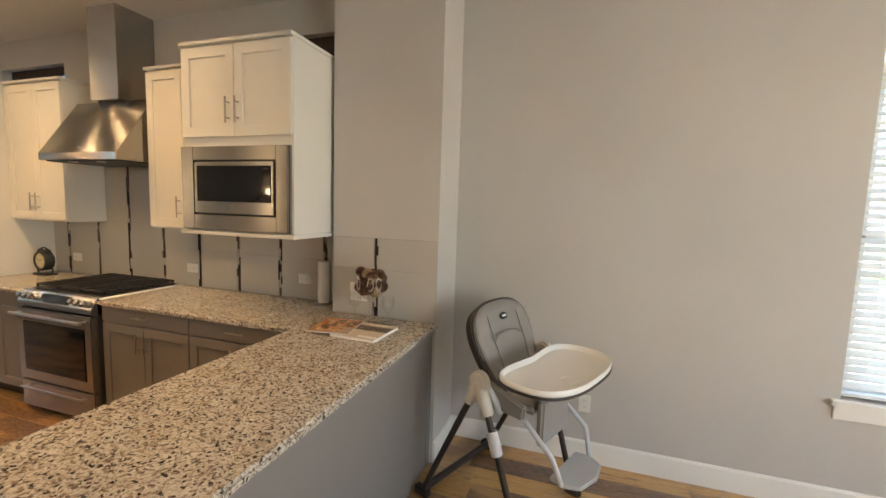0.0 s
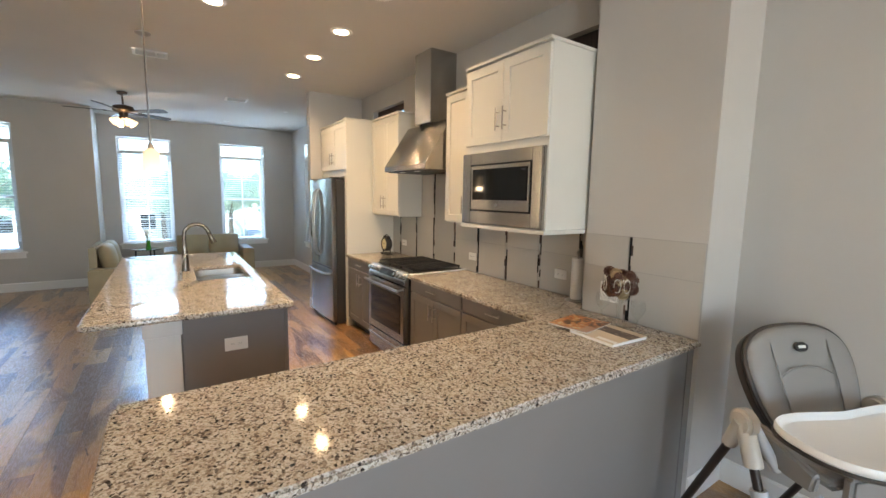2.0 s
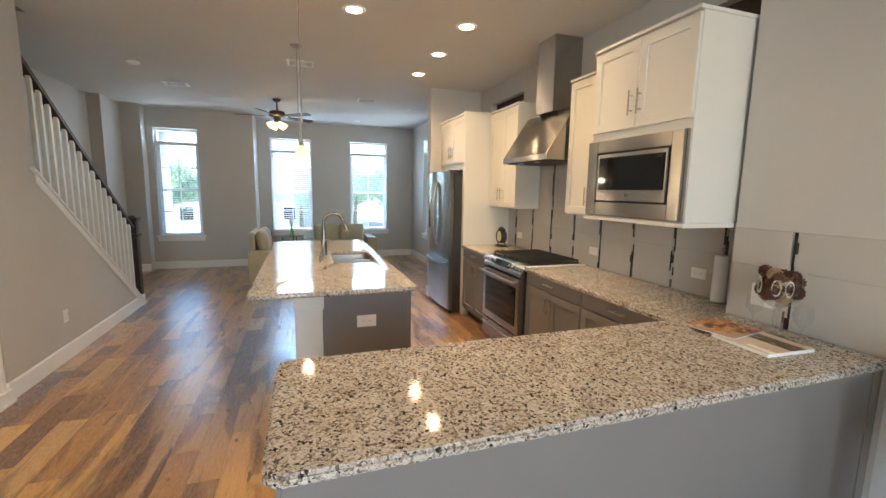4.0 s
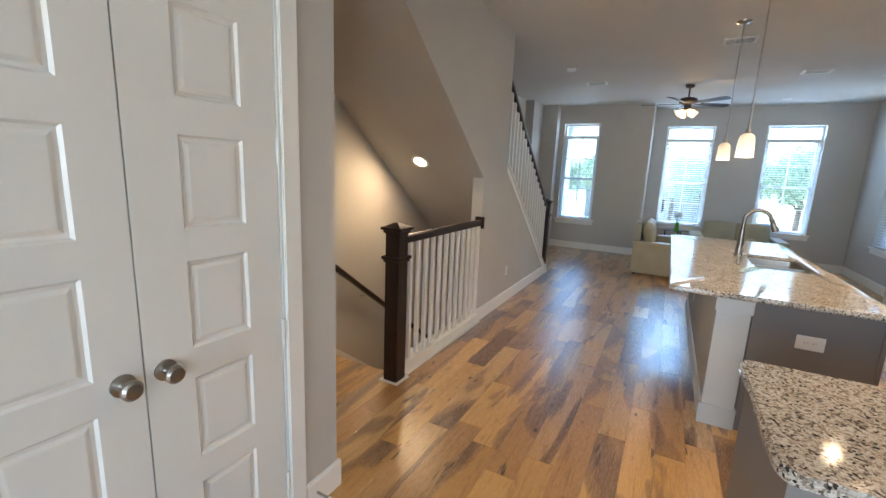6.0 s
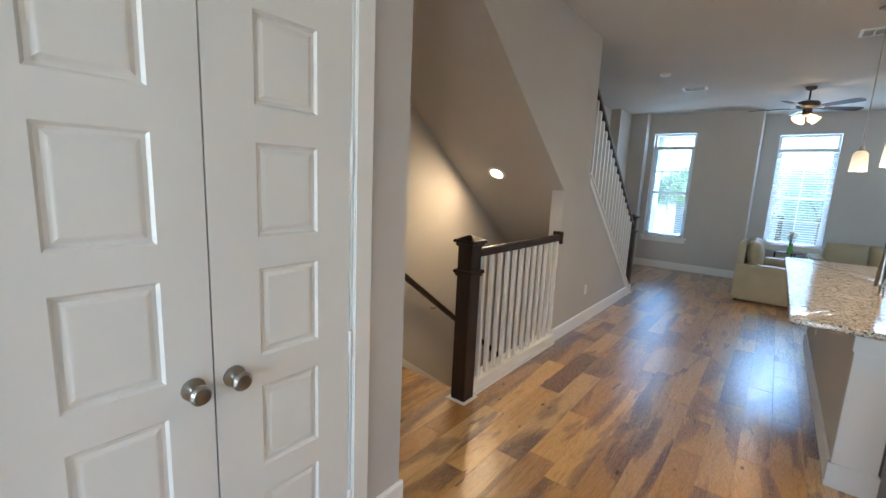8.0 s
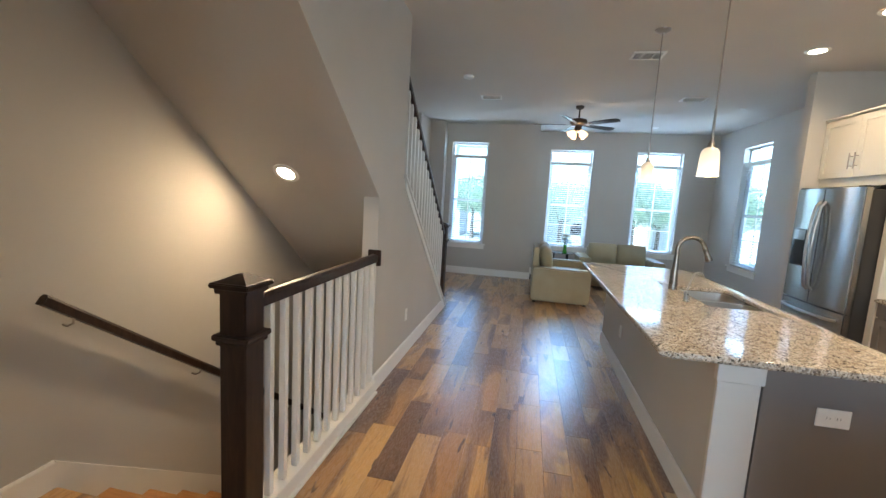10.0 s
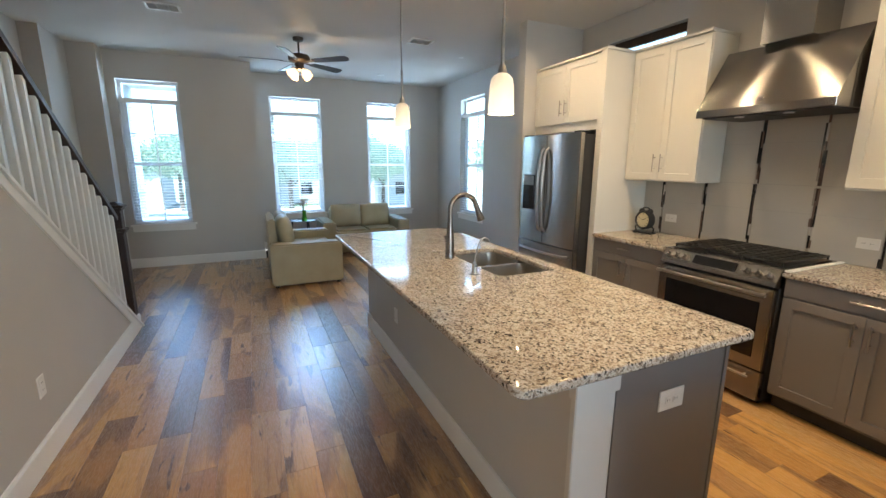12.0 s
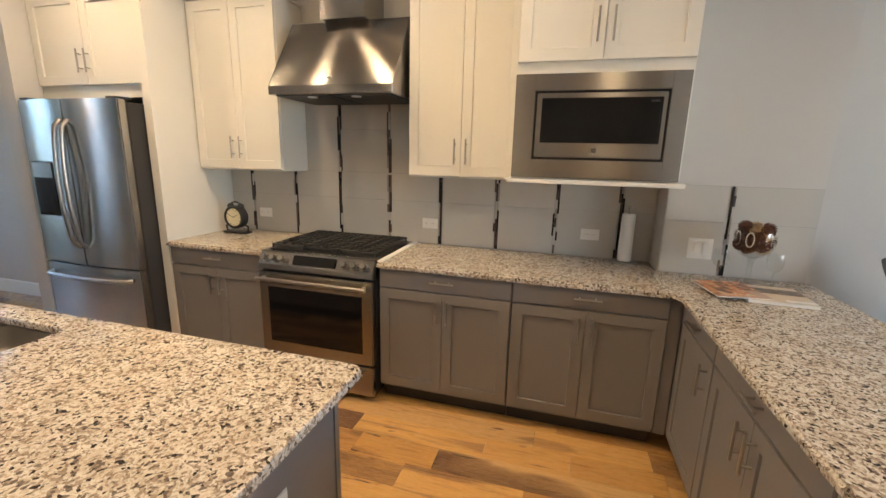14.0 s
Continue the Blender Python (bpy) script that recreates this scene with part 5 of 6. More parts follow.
def leaf(x0, x1, a, b, knob_x, hinge_x):
    d0 = CD - 0.040
    bm = B()
    cuts = [0.012] + [v for r in rows_ for v in r] + [TOPD]
    box(bm, x0, a, d0, CD - 0.004, 0.012, TOPD)
    box(bm, b, x1, d0, CD - 0.004, 0.012, TOPD)
    for lo, hi in zip(cuts[::2], cuts[1::2]):
        box(bm, a, b, d0, CD - 0.004, lo, hi)
    bmesh.ops.remove_doubles(bm, verts=bm.verts, dist=0.0001)
    d = part("door_leaf", bm, DOOR_PAINT, cd, "white painted door leaf")
    for lo, hi in rows_:
        bm = B()
        outer = [(a, lo), (b, lo), (b, hi), (a, hi)]
        levels = [(0.0, CD - 0.004), (0.008, CD - 0.0125), (0.018, CD - 0.0135), (0.030, CD - 0.008), (0.034, CD - 0.0075)]
        rings = []
        for ins, y in levels:
            rings.append([bm.verts.new(v) for v in ((a + ins, y, lo + ins), (b - ins, y, lo + ins), (b - ins, y, hi - ins), (a + ins, y, hi - ins))])
        for p, q in zip(rings, rings[1:]):
            for k in range(4):
                bm.faces.new((p[k], p[(k + 1) % 4], q[(k + 1) % 4], q[k]))
        bm.faces.new(rings[-1])
        part("panel", bm, DOOR_PAINT, d, "raised square panel")
    bm = B()
    lathe(bm, [(0, 0), (0.033, 0), (0.033, 0.006), (0.014, 0.012), (0.012, 0.030), (0.020, 0.036), (0.029, 0.048), (0.029, 0.058), (0.022, 0.066), (0, 0.068)], 28)
    bmesh.ops.transform(bm, matrix=Matrix.Translation((knob_x, CD - 0.004, 0.937)) @ Matrix.Rotation(radians(-90), 4, "X"), verts=bm.verts)
    part("knob", bm, NICKEL, d, "round satin nickel knob", True)
    for z in (0.235, 0.925, 1.62):
        bm = B()
        rod(bm, (hinge_x, CD + 0.004, z - 0.045), (hinge_x, CD + 0.004, z + 0.045), 0.0075, 12)
        part("hinge", bm, PLASTIC, d, "white painted hinge", True)


leaf(SEAM - 0.0025 - LEAF, SEAM - 0.0025, -1.724, -1.510, SEAM - 0.058, SEAM - LEAF - 0.004)
leaf(SEAM + 0.0025, SEAM + 0.0025 + LEAF, -1.241, -1.022, SEAM + 0.058, SEAM + LEAF + 0.004)
DX0, DX1 = SEAM - LEAF - 0.012, SEAM + LEAF + 0.012
part("jamb", boxes((DX0 - 0.012, DX0 + 0.004, CD - 0.11, CD - 0.001, 0, TOPD + 0.02), (DX1 - 0.004, DX1 + 0.012, CD - 0.11, CD - 0.001, 0, TOPD + 0.02), (DX0 + 0.004, DX1 - 0.004, CD - 0.11, CD - 0.001, TOPD + 0.005, TOPD + 0.02)), TRIM, cd)
part("casing", boxes((DX0 - 0.085, DX0 - 0.002, CD + 0.001, CD + 0.016, 0, TOPD + 0.095), (DX1 + 0.002, DX1 + 0.085, CD + 0.001, CD + 0.016, 0, TOPD + 0.095), (DX0 - 0.002, DX1 + 0.002, CD + 0.001, CD + 0.016, TOPD + 0.010, TOPD + 0.095), soft=0.004), TRIM, cd, "white door casing")
ds = thing("door_stop", (-2.02, CD + 0.016, 0.07), "small spring door stop on the baseboard", "door stop")
bm = B()
rod(bm, (0, 0, 0), (0, 0.07, 0), 0.006, 10)
part("spring", bm, NICKEL, ds, "", True)
bm = B()
rod(bm, (0, 0.07, 0), (0, 0.085, 0), 0.008, 10)
part("tip", bm, PLASTIC, ds, "", True)

# ---- living room furniture ----
def cushion(bm, x0, x1, y0, y1, z0, z1, r=0.05, puff=0.012):
    vs = box(bm, x0, x1, y0, y1, z0, z1)
    soften(bm, r, 4, 0.5)


def pillow(bm, cx, hw, hh, t, n=12):
    """A plump upright cushion: thick in the middle, drawn in at its seams."""
    def prof(u):
        return (1 - abs(u) ** 3.2) ** 0.45
    sheets = []
    for side in (-1, 1):
        grid = []
        for i in range(n + 1):
            u = math.sin(math.pi * (i / n - 0.5))
            row = []
            for j in range(n + 1):
                v = math.sin(math.pi * (j / n - 0.5))
                pull = 1 - 0.05 * abs(u * v) ** 2
                row.append(bm.verts.new((cx + u * hw * pull, side * t * prof(u) * prof(v), v * hh * pull)))
            grid.append(row)
        for i in range(n):
            for j in range(n):
                bm.faces.new((grid[i][j], grid[i + 1][j], grid[i + 1][j + 1], grid[i][j + 1]))
        sheets.append(grid)
    bmesh.ops.remove_doubles(bm, verts=bm.verts, dist=0.0004)


def loveseat(name, at, rz, width, seats, label, arm_h=0.60, back_h=0.74, back_t=0.20):
    """A boxy leather seat; local front towards -y, origin at the floor centre of the back."""
    s = thing(name, at, label, "sofa", "cream leather seats", rz)
    w, d = width, 0.88
    aw = 0.21
    part("base", boxes((-w / 2 + aw, w / 2 - aw, -d + 0.04, -0.05, 0.05, 0.30), soft=0.012), LEATHER, s, "", True)
    for sx in (-1, 1):
        x0, x1 = sorted((sx * (w / 2 - aw + 0.002), sx * w / 2))
        part("arm", boxes((x0, x1, -d, 0, 0.03, arm_h), soft=0.02), LEATHER, s, "square padded arm", True)
    part("back", boxes((-w / 2 + aw, w / 2 - aw, -back_t, 0.0, 0.05, back_h), soft=0.02), LEATHER, s, "", True)
    cw = (w - 2 * aw) / seats
    for k in range(seats):
        a = -w / 2 + aw + cw * k
        part("seat_cushion", boxes((a + 0.003, a + cw - 0.003, -d + 0.02, -0.22, 0.302, 0.44), soft=0.035), LEATHER, s, "", True)
        bm = B()
        pillow(bm, a + cw / 2, cw / 2 + 0.004, 0.21, 0.105)
        bmesh.ops.transform(bm, matrix=Matrix.Translation((0, -back_t - 0.115, (0.625 if back_h < 0.8 else 0.675))) @ Matrix.Rotation(radians(-10), 4, "X"), verts=bm.verts)
        part("back_cushion", bm, LEATHER, s, "", True)
    for x in (-w / 2 + 0.06, w / 2 - 0.06):
        for y in (-d + 0.06, -0.06):
            bm = B()
            rod(bm, (x, y, 0.0), (x, y, 0.03), 0.025, 12)
            part("foot", bm, BLACK, s, "", True)
    return s


# back to the south, arm side towards the kitchen
loveseat("loveseat", (-8.97, -0.73, 0), 180, 1.34, 2, "cream leather loveseat seen from its arm side", 0.555, 0.85, 0.09)
loveseat("sofa", (-10.76, 0.90, 0), 90, 1.50, 2, "cream leather sofa under the tall windows", 0.58, 0.74)
ct = thing("side_table", (-10.42, -0.12, 0), "round glass-topped corner table between the seats", "side table")
bm = B()
lathe(bm, [(0, 0.578), (0.235, 0.578), (0.239, 0.584), (0.235, 0.59), (0, 0.59)], 36)
part("tabletop", bm, GLASSY, ct, "dark round glass top", True)
for k in range(3):
    a = radians(120 * k + 20)
    bm = B()
    rod(bm, (0.19 * math.cos(a), 0.19 * math.sin(a), 0), (0.17 * math.cos(a), 0.17 * math.sin(a), 0.577), 0.014, 12)
    part("leg", bm, BLACK, ct, "", True)
GREENGLASS = mat("green_glass", (0.15, 0.75, 0.10), 0.08)
bsdf(GREENGLASS).inputs["Transmission Weight"].default_value = 0.6
PETAL = mat("white_petal", (0.78, 0.76, 0.68), 0.6)
STEM = mat("dark_stem", (0.05, 0.07, 0.03), 0.6)
vs_ = thing("flower_vase", (-10.40, -0.09, 0.591), "bright green glass vase with pale artificial flowers", "vase of flowers")
bm = B()
lathe(bm, [(0, 0), (0.040, 0), (0.044, 0.01), (0.032, 0.07), (0.028, 0.11), (0.036, 0.15), (0.033, 0.15), (0.025, 0.11), (0.028, 0.07), (0.0, 0.02)], 24)
part("vase", bm, GREENGLASS, vs_, "bright green glass vase", True)
rs = random.Random(5)
bm = B()
heads = []
for k in range(9):
    a, r = rs.uniform(0, 6.28), rs.uniform(0.02, 0.075)
    p = (r * math.cos(a), r * math.sin(a), rs.uniform(0.25, 0.34))
    heads.append(p)
    sweep(bm, [(0.01 * math.cos(a), 0.01 * math.sin(a), 0.03), (0.4 * p[0], 0.4 * p[1], 0.17), p], 0.004, 5)
part("stems", bm, STEM, vs_)
for p in heads:
    bm = B()
    for q in range(9):
        a, tl = rs.uniform(0, 6.28), rs.uniform(0.3, 1.3)
        m_ = Matrix.Translation(p) @ Matrix.Rotation(a, 4, "Z") @ Matrix.Rotation(tl, 4, "Y") @ Matrix.Translation((0, 0, 0.018)) @ Matrix.Diagonal((0.010, 0.014, 0.022, 1))
        bmesh.ops.create_icosphere(bm, subdivisions=1, radius=1.0, matrix=m_)
    part("flower", bm, PETAL, vs_, "pale flower head")

# ---- high chair ----
UPHOL = paint("grey_leatherette", (0.25, 0.232, 0.218), 0.5, 0.05, 400.0, 0.1)
PIPING = mat("brown_piping", (0.045, 0.035, 0.03), 0.5)
SHELL = mat("warm_grey_plastic", (0.52, 0.49, 0.44), 0.4)
SILVER = mat("silver_plastic", (0.50, 0.51, 0.53), 0.35)
LEGM = mat("dark_brown_metal", (0.035, 0.025, 0.022), 0.35, 0.3)
hc = thing("high_chair", (-1.785, 2.485, 0), "grey padded folding high chair with white tray and dark brown legs", "high chair", "", 67)


def F(x, f, z):
    return Vector((x, -f, z))


# padded back: outline in its own plane, leaned back, hollowed towards the middle
def back_outline(n=40, w=0.32, h=0.52):
    pts = []
    for k in range(n):
        a = 2 * math.pi * k / n
        u, v = math.cos(a), math.sin(a)
        half = w * (0.80 + 0.20 * v)
        pts.append((half * math.copysign(abs(u) ** 0.75, u), h / 2 * math.copysign(abs(v) ** 0.85, v)))
    return pts


def padded(name, outline, thick, mtx, material, label="", dish=0.02):
    bm = B()
    rings = []
    for inset, y in ((1.0, thick), (1.0, 0.012), (0.985, 0.0), (0.93, -0.010), (0.8, -0.012), (0.55, -0.012 + dish * 0.7), (0.25, -0.012 + dish)):
        rings.append([bm.verts.new((x * inset, y, z * inset)) for x, z in outline])
    n = len(outline)
    for p, q in zip(rings, rings[1:]):
        for k in range(n):
            bm.faces.new((p[k], p[(k + 1) % n], q[(k + 1) % n], q[k]))
    bm.faces.new(rings[-1])
    bm.faces.new(rings[0][::-1])
    bmesh.ops.transform(bm, matrix=mtx, verts=bm.verts)
    return part(name, bm, material, hc, label, True)


lean = Matrix.Translation(F(0.045, 0.325, 0.865)) @ Matrix.Rotation(radians(-24), 4, "X")
back = padded("backrest", back_outline(), 0.035, lean, UPHOL, "grey leatherette padded backrest")
bm = B()
sweep(bm, [lean @ Vector((x * 1.01, 0.014, z * 1.01)) for x, z in back_outline(40)] + [lean @ Vector((back_outline(40)[0][0] * 1.01, 0.014, back_outline(40)[0][1] * 1.01))], 0.009, 8)
part("piping", bm, PIPING, back, "dark brown piped edge", True)
bm = B()
rings = [[bm.verts.new(lean @ Vector((x * s, y, z * s))) for x, z in back_outline(40)] for s, y in ((1.0, 0.036), (1.02, 0.03), (0.97, 0.075), (0.3, 0.085))]
for p, q in zip(rings, rings[1:]):
    for k in range(40):
        bm.faces.new((p[k], p[(k + 1) % 40], q[(k + 1) % 40], q[k]))
bm.faces.new(rings[-1])
part("back_shell", bm, PIPING, hc, "dark brown back shell", True)
bm = B()
sweep(bm, [lean @ Vector((-0.13 + 0.0, -0.010, 0.05)), lean @ Vector((-0.08, -0.013, 0.075)), lean @ Vector((0, -0.013, 0.085)), lean @ Vector((0.08, -0.013, 0.075)), lean @ Vector((0.13, -0.010, 0.05))], 0.004, 6)
for sx in (-1, 1):
    sweep(bm, [lean @ Vector((sx * 0.145, -0.010, 0.19)), lean @ Vector((sx * 0.14, -0.012, 0.0)), lean @ Vector((sx * 0.12, -0.008, -0.18))], 0.004, 6)
part("seam", bm, UPHOL, back, "", True)
m_ = lean @ Matrix.Translation((0, -0.013, 0.165))
bm = B()
bm2 = [(0.032 * math.cos(radians(18 * k)), 0.020 * math.sin(radians(18 * k))) for k in range(20)]
prism(bm, bm2, -0.004, 0.004)
bmesh.ops.transform(bm, matrix=m_, verts=bm.verts)
part("badge", bm, BLACK, back, "small oval black badge")
bm = B()
box(bm, -0.018, 0.018, -0.006, -0.004, -0.006, 0.006, m_)
part("badge_bar", bm, PLASTIC, back)
bm = B()
box(bm, -0.18, 0.15, -0.61, -0.36, 0.62, 0.665)
soften(bm, 0.02, 3)
part("seat", bm, UPHOL, hc, "grey leatherette padded seat", True)
for sx in (-1, 1):
    bm = B()
    x0, x1 = sorted((sx * 0.20 - 0.02, sx * 0.235 - 0.02))
    prism(bm, [(-0.36, 0.63), (-0.59, 0.62), (-0.60, 0.69), (-0.50, 0.72), (-0.38, 0.76), (-0.32, 0.74)], x0, x1, "x")
    soften(bm, 0.010, 3)
    part("side_wing", bm, UPHOL, hc, "grey padded side wing", True)
bm = B()
box(bm, -0.16, 0.13, -0.65, -0.612, 0.47, 0.70)
soften(bm, 0.012, 3)
part("leg_pad", bm, UPHOL, hc, "grey calf pad below the seat", True)
# tray
TZ = 0.835
tray_out = []
for k in range(48):
    a = 2 * math.pi * k / 48
    u, v = math.cos(a), math.sin(a)
    x = 0.36 * math.copysign(abs(u) ** 0.72, u)
    f = 0.205 * math.copysign(abs(v) ** 0.8, v)
    if f < 0:
        f *= 0.72 + 0.38 * (abs(x) / 0.345) ** 1.5
    tray_out.append((x - 0.05, -(0.66 + f)))
for nm, levels, mt, lb in (("tray", ((0.97, 0.0), (1.0, 0.012), (1.0, 0.026), (0.985, 0.034), (0.955, 0.030), (0.93, 0.012), (0.91, 0.008)), PLASTIC, "white plastic tray with a raised rim"),
                           ("tray_underside", ((0.80, -0.030), (0.985, -0.010), (1.015, -0.003), (1.015, 0.005), (0.98, 0.005), (0.8, -0.004)), PIPING, "dark edge under the tray")):
    bm = B()
    cx, cy = -0.05, -0.66
    rings = [[bm.verts.new((cx + (x - cx) * s, cy + (y - cy) * s, TZ + z)) for x, y in tray_out] for s, z in levels]
    for p, q in zip(rings, rings[1:]):
        for k in range(48):
            bm.faces.new((p[k], p[(k + 1) % 48], q[(k + 1) % 48], q[k]))
    bm.faces.new(rings[-1])
    bm.faces.new(rings[0][::-1])
    t_ = part(nm, bm, mt, hc, lb, True)
bm = B()
lathe(bm, [(0.045, 0.0), (0.043, 0.004), (0.038, 0.004), (0.036, 0.0)], 28, (-0.14, -0.76, TZ + 0.008))
part("cup_ring", bm, PLASTIC, t_, "", True)
# frame
for sx in (-1, 1):
    hub = F(sx * 0.325 - 0.02, 0.40, 0.79)
    rear, front = F(sx * 0.32, 0.02, 0.03), F(sx * 0.29 - 0.01, 0.64, 0.02)
    bm = B()
    rod(bm, hub - Vector((0.028, 0, 0)), hub + Vector((0.028, 0, 0)), 0.052, 24)
    soften(bm, 0.012, 3, 0.8)
    part("hub", bm, SHELL, hc, "warm grey round hinge hub", True)
    k1, k2 = hub + (rear - hub) * 0.16, hub + (front - hub) * 0.19
    bm = B()
    sweep(bm, [hub, k1], [0.036, 0.026], 12)
    sweep(bm, [hub, hub + (front - hub) * 0.2, k2], [0.034, 0.032, 0.026], 12)
    part("leg_sleeve", bm, SHELL, hc, "warm grey leg sleeve", True)
    bm = B()
    sweep(bm, [k1, rear], 0.0165, 12)
    part("leg", bm, LEGM, hc, "dark brown tubular leg", True)
    bm = B()
    sweep(bm, [k2, front], 0.0165, 12)
    part("leg", bm, LEGM, hc, "dark brown tubular leg", True)
    bm = B()
    sweep(bm, [hub + (front - hub) * 0.30, hub + (front - hub) * 0.44], 0.029, 12)
    part("height_slider", bm, SILVER, hc, "", True)
    for p in (rear, front):
        bm = B()
        vs = box(bm, p.x - 0.025, p.x + 0.025, p.y - 0.05, p.y + 0.05, 0.0, 0.055)
        soften(bm, 0.012, 2)
        part("foot", bm, LEGM, hc, "", True)
    bm = B()
    sweep(bm, [F(sx * 0.19 - 0.015, 0.58, 0.60), F(sx * 0.195 - 0.015, 0.73, 0.48), F(sx * 0.165 - 0.015, 0.77, 0.35)], 0.013, 10)
    part("footrest_arm", bm, SILVER, hc, "silver footrest arm", True)
    bm = B()
    sweep(bm, [hub - Vector((sx * 0.03, 0, 0)), F(sx * 0.22 - 0.02, 0.46, 0.62)], 0.02, 10)
    part("seat_bracket", bm, SILVER, hc, "", True)
bm = B()
sweep(bm, [F(-0.32, 0.02, 0.035), F(0.32, 0.02, 0.035)], 0.022, 12)
part("rear_crossbar", bm, LEGM, hc, "dark brown rear crossbar", True)
bm = B()
out = [(-0.165, -0.70), (0.135, -0.70), (0.15, -0.78), (0.11, -0.85), (-0.015, -0.875), (-0.14, -0.85), (-0.18, -0.78)]
prism(bm, out, 0.335, 0.355, "z")
soften(bm, 0.007, 2, 0.4)
part("footrest", bm, SILVER, hc, "silver grey plastic footrest", True)

# ---- things on the worktops ----
ck = thing("table_clock", (-5.66, 2.50, CT1), "old-style black metal alarm clock with cream dial", "clock")
CDIAL = mat("cream_dial", (0.62, 0.56, 0.38), 0.5)
Rm = Matrix.Translation((0, 0, 0.105)) @ Matrix.Rotation(radians(90), 4, "X")
bm = B()
lathe(bm, [(0, -0.03), (0.066, -0.03), (0.074, -0.02), (0.074, 0.025), (0.068, 0.034), (0.060, 0.034), (0.057, 0.026), (0, 0.026)], 32)
bmesh.ops.transform(bm, matrix=Rm, verts=bm.verts)
part("case", bm, IRON, ck, "round black metal case", True)
bm = B()
lathe(bm, [(0.0565, 0.0265), (0, 0.0275)], 32)
bmesh.ops.transform(bm, matrix=Rm, verts=bm.verts)
part("dial", bm, CDIAL, ck, "cream clock dial")
bm = B()
for k in range(12):
    a = radians(30 * k)
    box(bm, -0.0018, 0.0018, -0.052, -0.044, 0.0278, 0.0285, Rm @ Matrix.Rotation(a, 4, "Z"))
part("hour_marks", bm, BLACK, ck)
bm = B()
box(bm, -0.002, 0.002, 0.0, 0.032, 0.029, 0.030, Rm @ Matrix.Rotation(radians(-62), 4, "Z"))
box(bm, -0.0014, 0.0014, 0.0, 0.045, 0.0303, 0.031, Rm @ Matrix.Rotation(radians(62), 4, "Z"))
part("hand", bm, BLACK, ck, "black clock pointers")
bm = B()
sweep(bm, [(-0.035, 0, 0.165), (-0.03, 0, 0.195), (0, 0, 0.203), (0.03, 0, 0.195), (0.035, 0, 0.165)], 0.0055, 8)
part("handle", bm, IRON, ck, "", True)
for sx in (-1, 1):
    bm = B()
    bmesh.ops.create_uvsphere(bm, u_segments=14, v_segments=8, radius=0.022, matrix=Matrix.Translation((sx * 0.038, 0, 0.172)))
    part("bell", bm, IRON, ck, "", True)
    bm = B()
    sweep(bm, [(sx * 0.05, 0, 0.06), (sx * 0.085, 0, 0.045), (sx * 0.08, 0, 0.015), (sx * 0.06, 0, 0.0075)], 0.006, 8)
    part("scroll_foot", bm, IRON, ck, "", True)
part("stand", boxes((-0.085, 0.085, -0.035, 0.035, 0, 0.012), soft=0.004), IRON, ck)
for piece in ck.children:
    piece.data.transform(Matrix.Scale(1.2, 4))

pt = thing("paper_towel_holder", (-2.835, 2.61, CT1), "roll of white paper towel on a slim upright metal holder", "paper towel holder")
PAPER = paint("paper_towel", (0.80, 0.79, 0.77), 0.9, 0.03, 300.0, 0.4)
bm = B()
lathe(bm, [(0, 0), (0.075, 0), (0.075, 0.006), (0.02, 0.010), (0, 0.010)], 28)
rod(bm, (0, 0, 0.008), (0, 0, 0.335), 0.006, 10)
bmesh.ops.create_uvsphere(bm, u_segments=14, v_segments=8, radius=0.013, matrix=Matrix.Translation((0, 0, 0.342)))
part("stand", bm, NICKEL, pt, "", True)
bm = B()
lathe(bm, [(0.015, 0.012), (0.039, 0.012), (0.041, 0.02), (0.040, 0.297), (0.038, 0.304), (0.015, 0.304), (0.015, 0.012)], 28)
part("roll", bm, PAPER, pt, "white paper roll", True)

CLEAR = make_clear()
CONE = paint("pine_cone", (0.12, 0.045, 0.025), 0.6, 0.3, 60.0, 0.5)
PALE = paint("dried_pod", (0.42, 0.30, 0.17), 0.6, 0.2, 60.0, 0.5)
PEARL = mat("pearl_bead", (0.72, 0.66, 0.58), 0.25)
GX, GY = -2.285, 2.28
gb = thing("glass_goblet", (GX, GY, CT1), "tall stemmed glass bowl filled with pine cones and pearl beads", "glass bowl")
bm = B()
lathe(bm, [(0, 0), (0.052, 0), (0.050, 0.004), (0.012, 0.010), (0.009, 0.03), (0.010, 0.10), (0.014, 0.125), (0.04, 0.14), (0.068, 0.17), (0.077, 0.205), (0.073, 0.245)], 32)
part("goblet", bm, CLEAR, gb, "clear stemmed glass bowl", True)


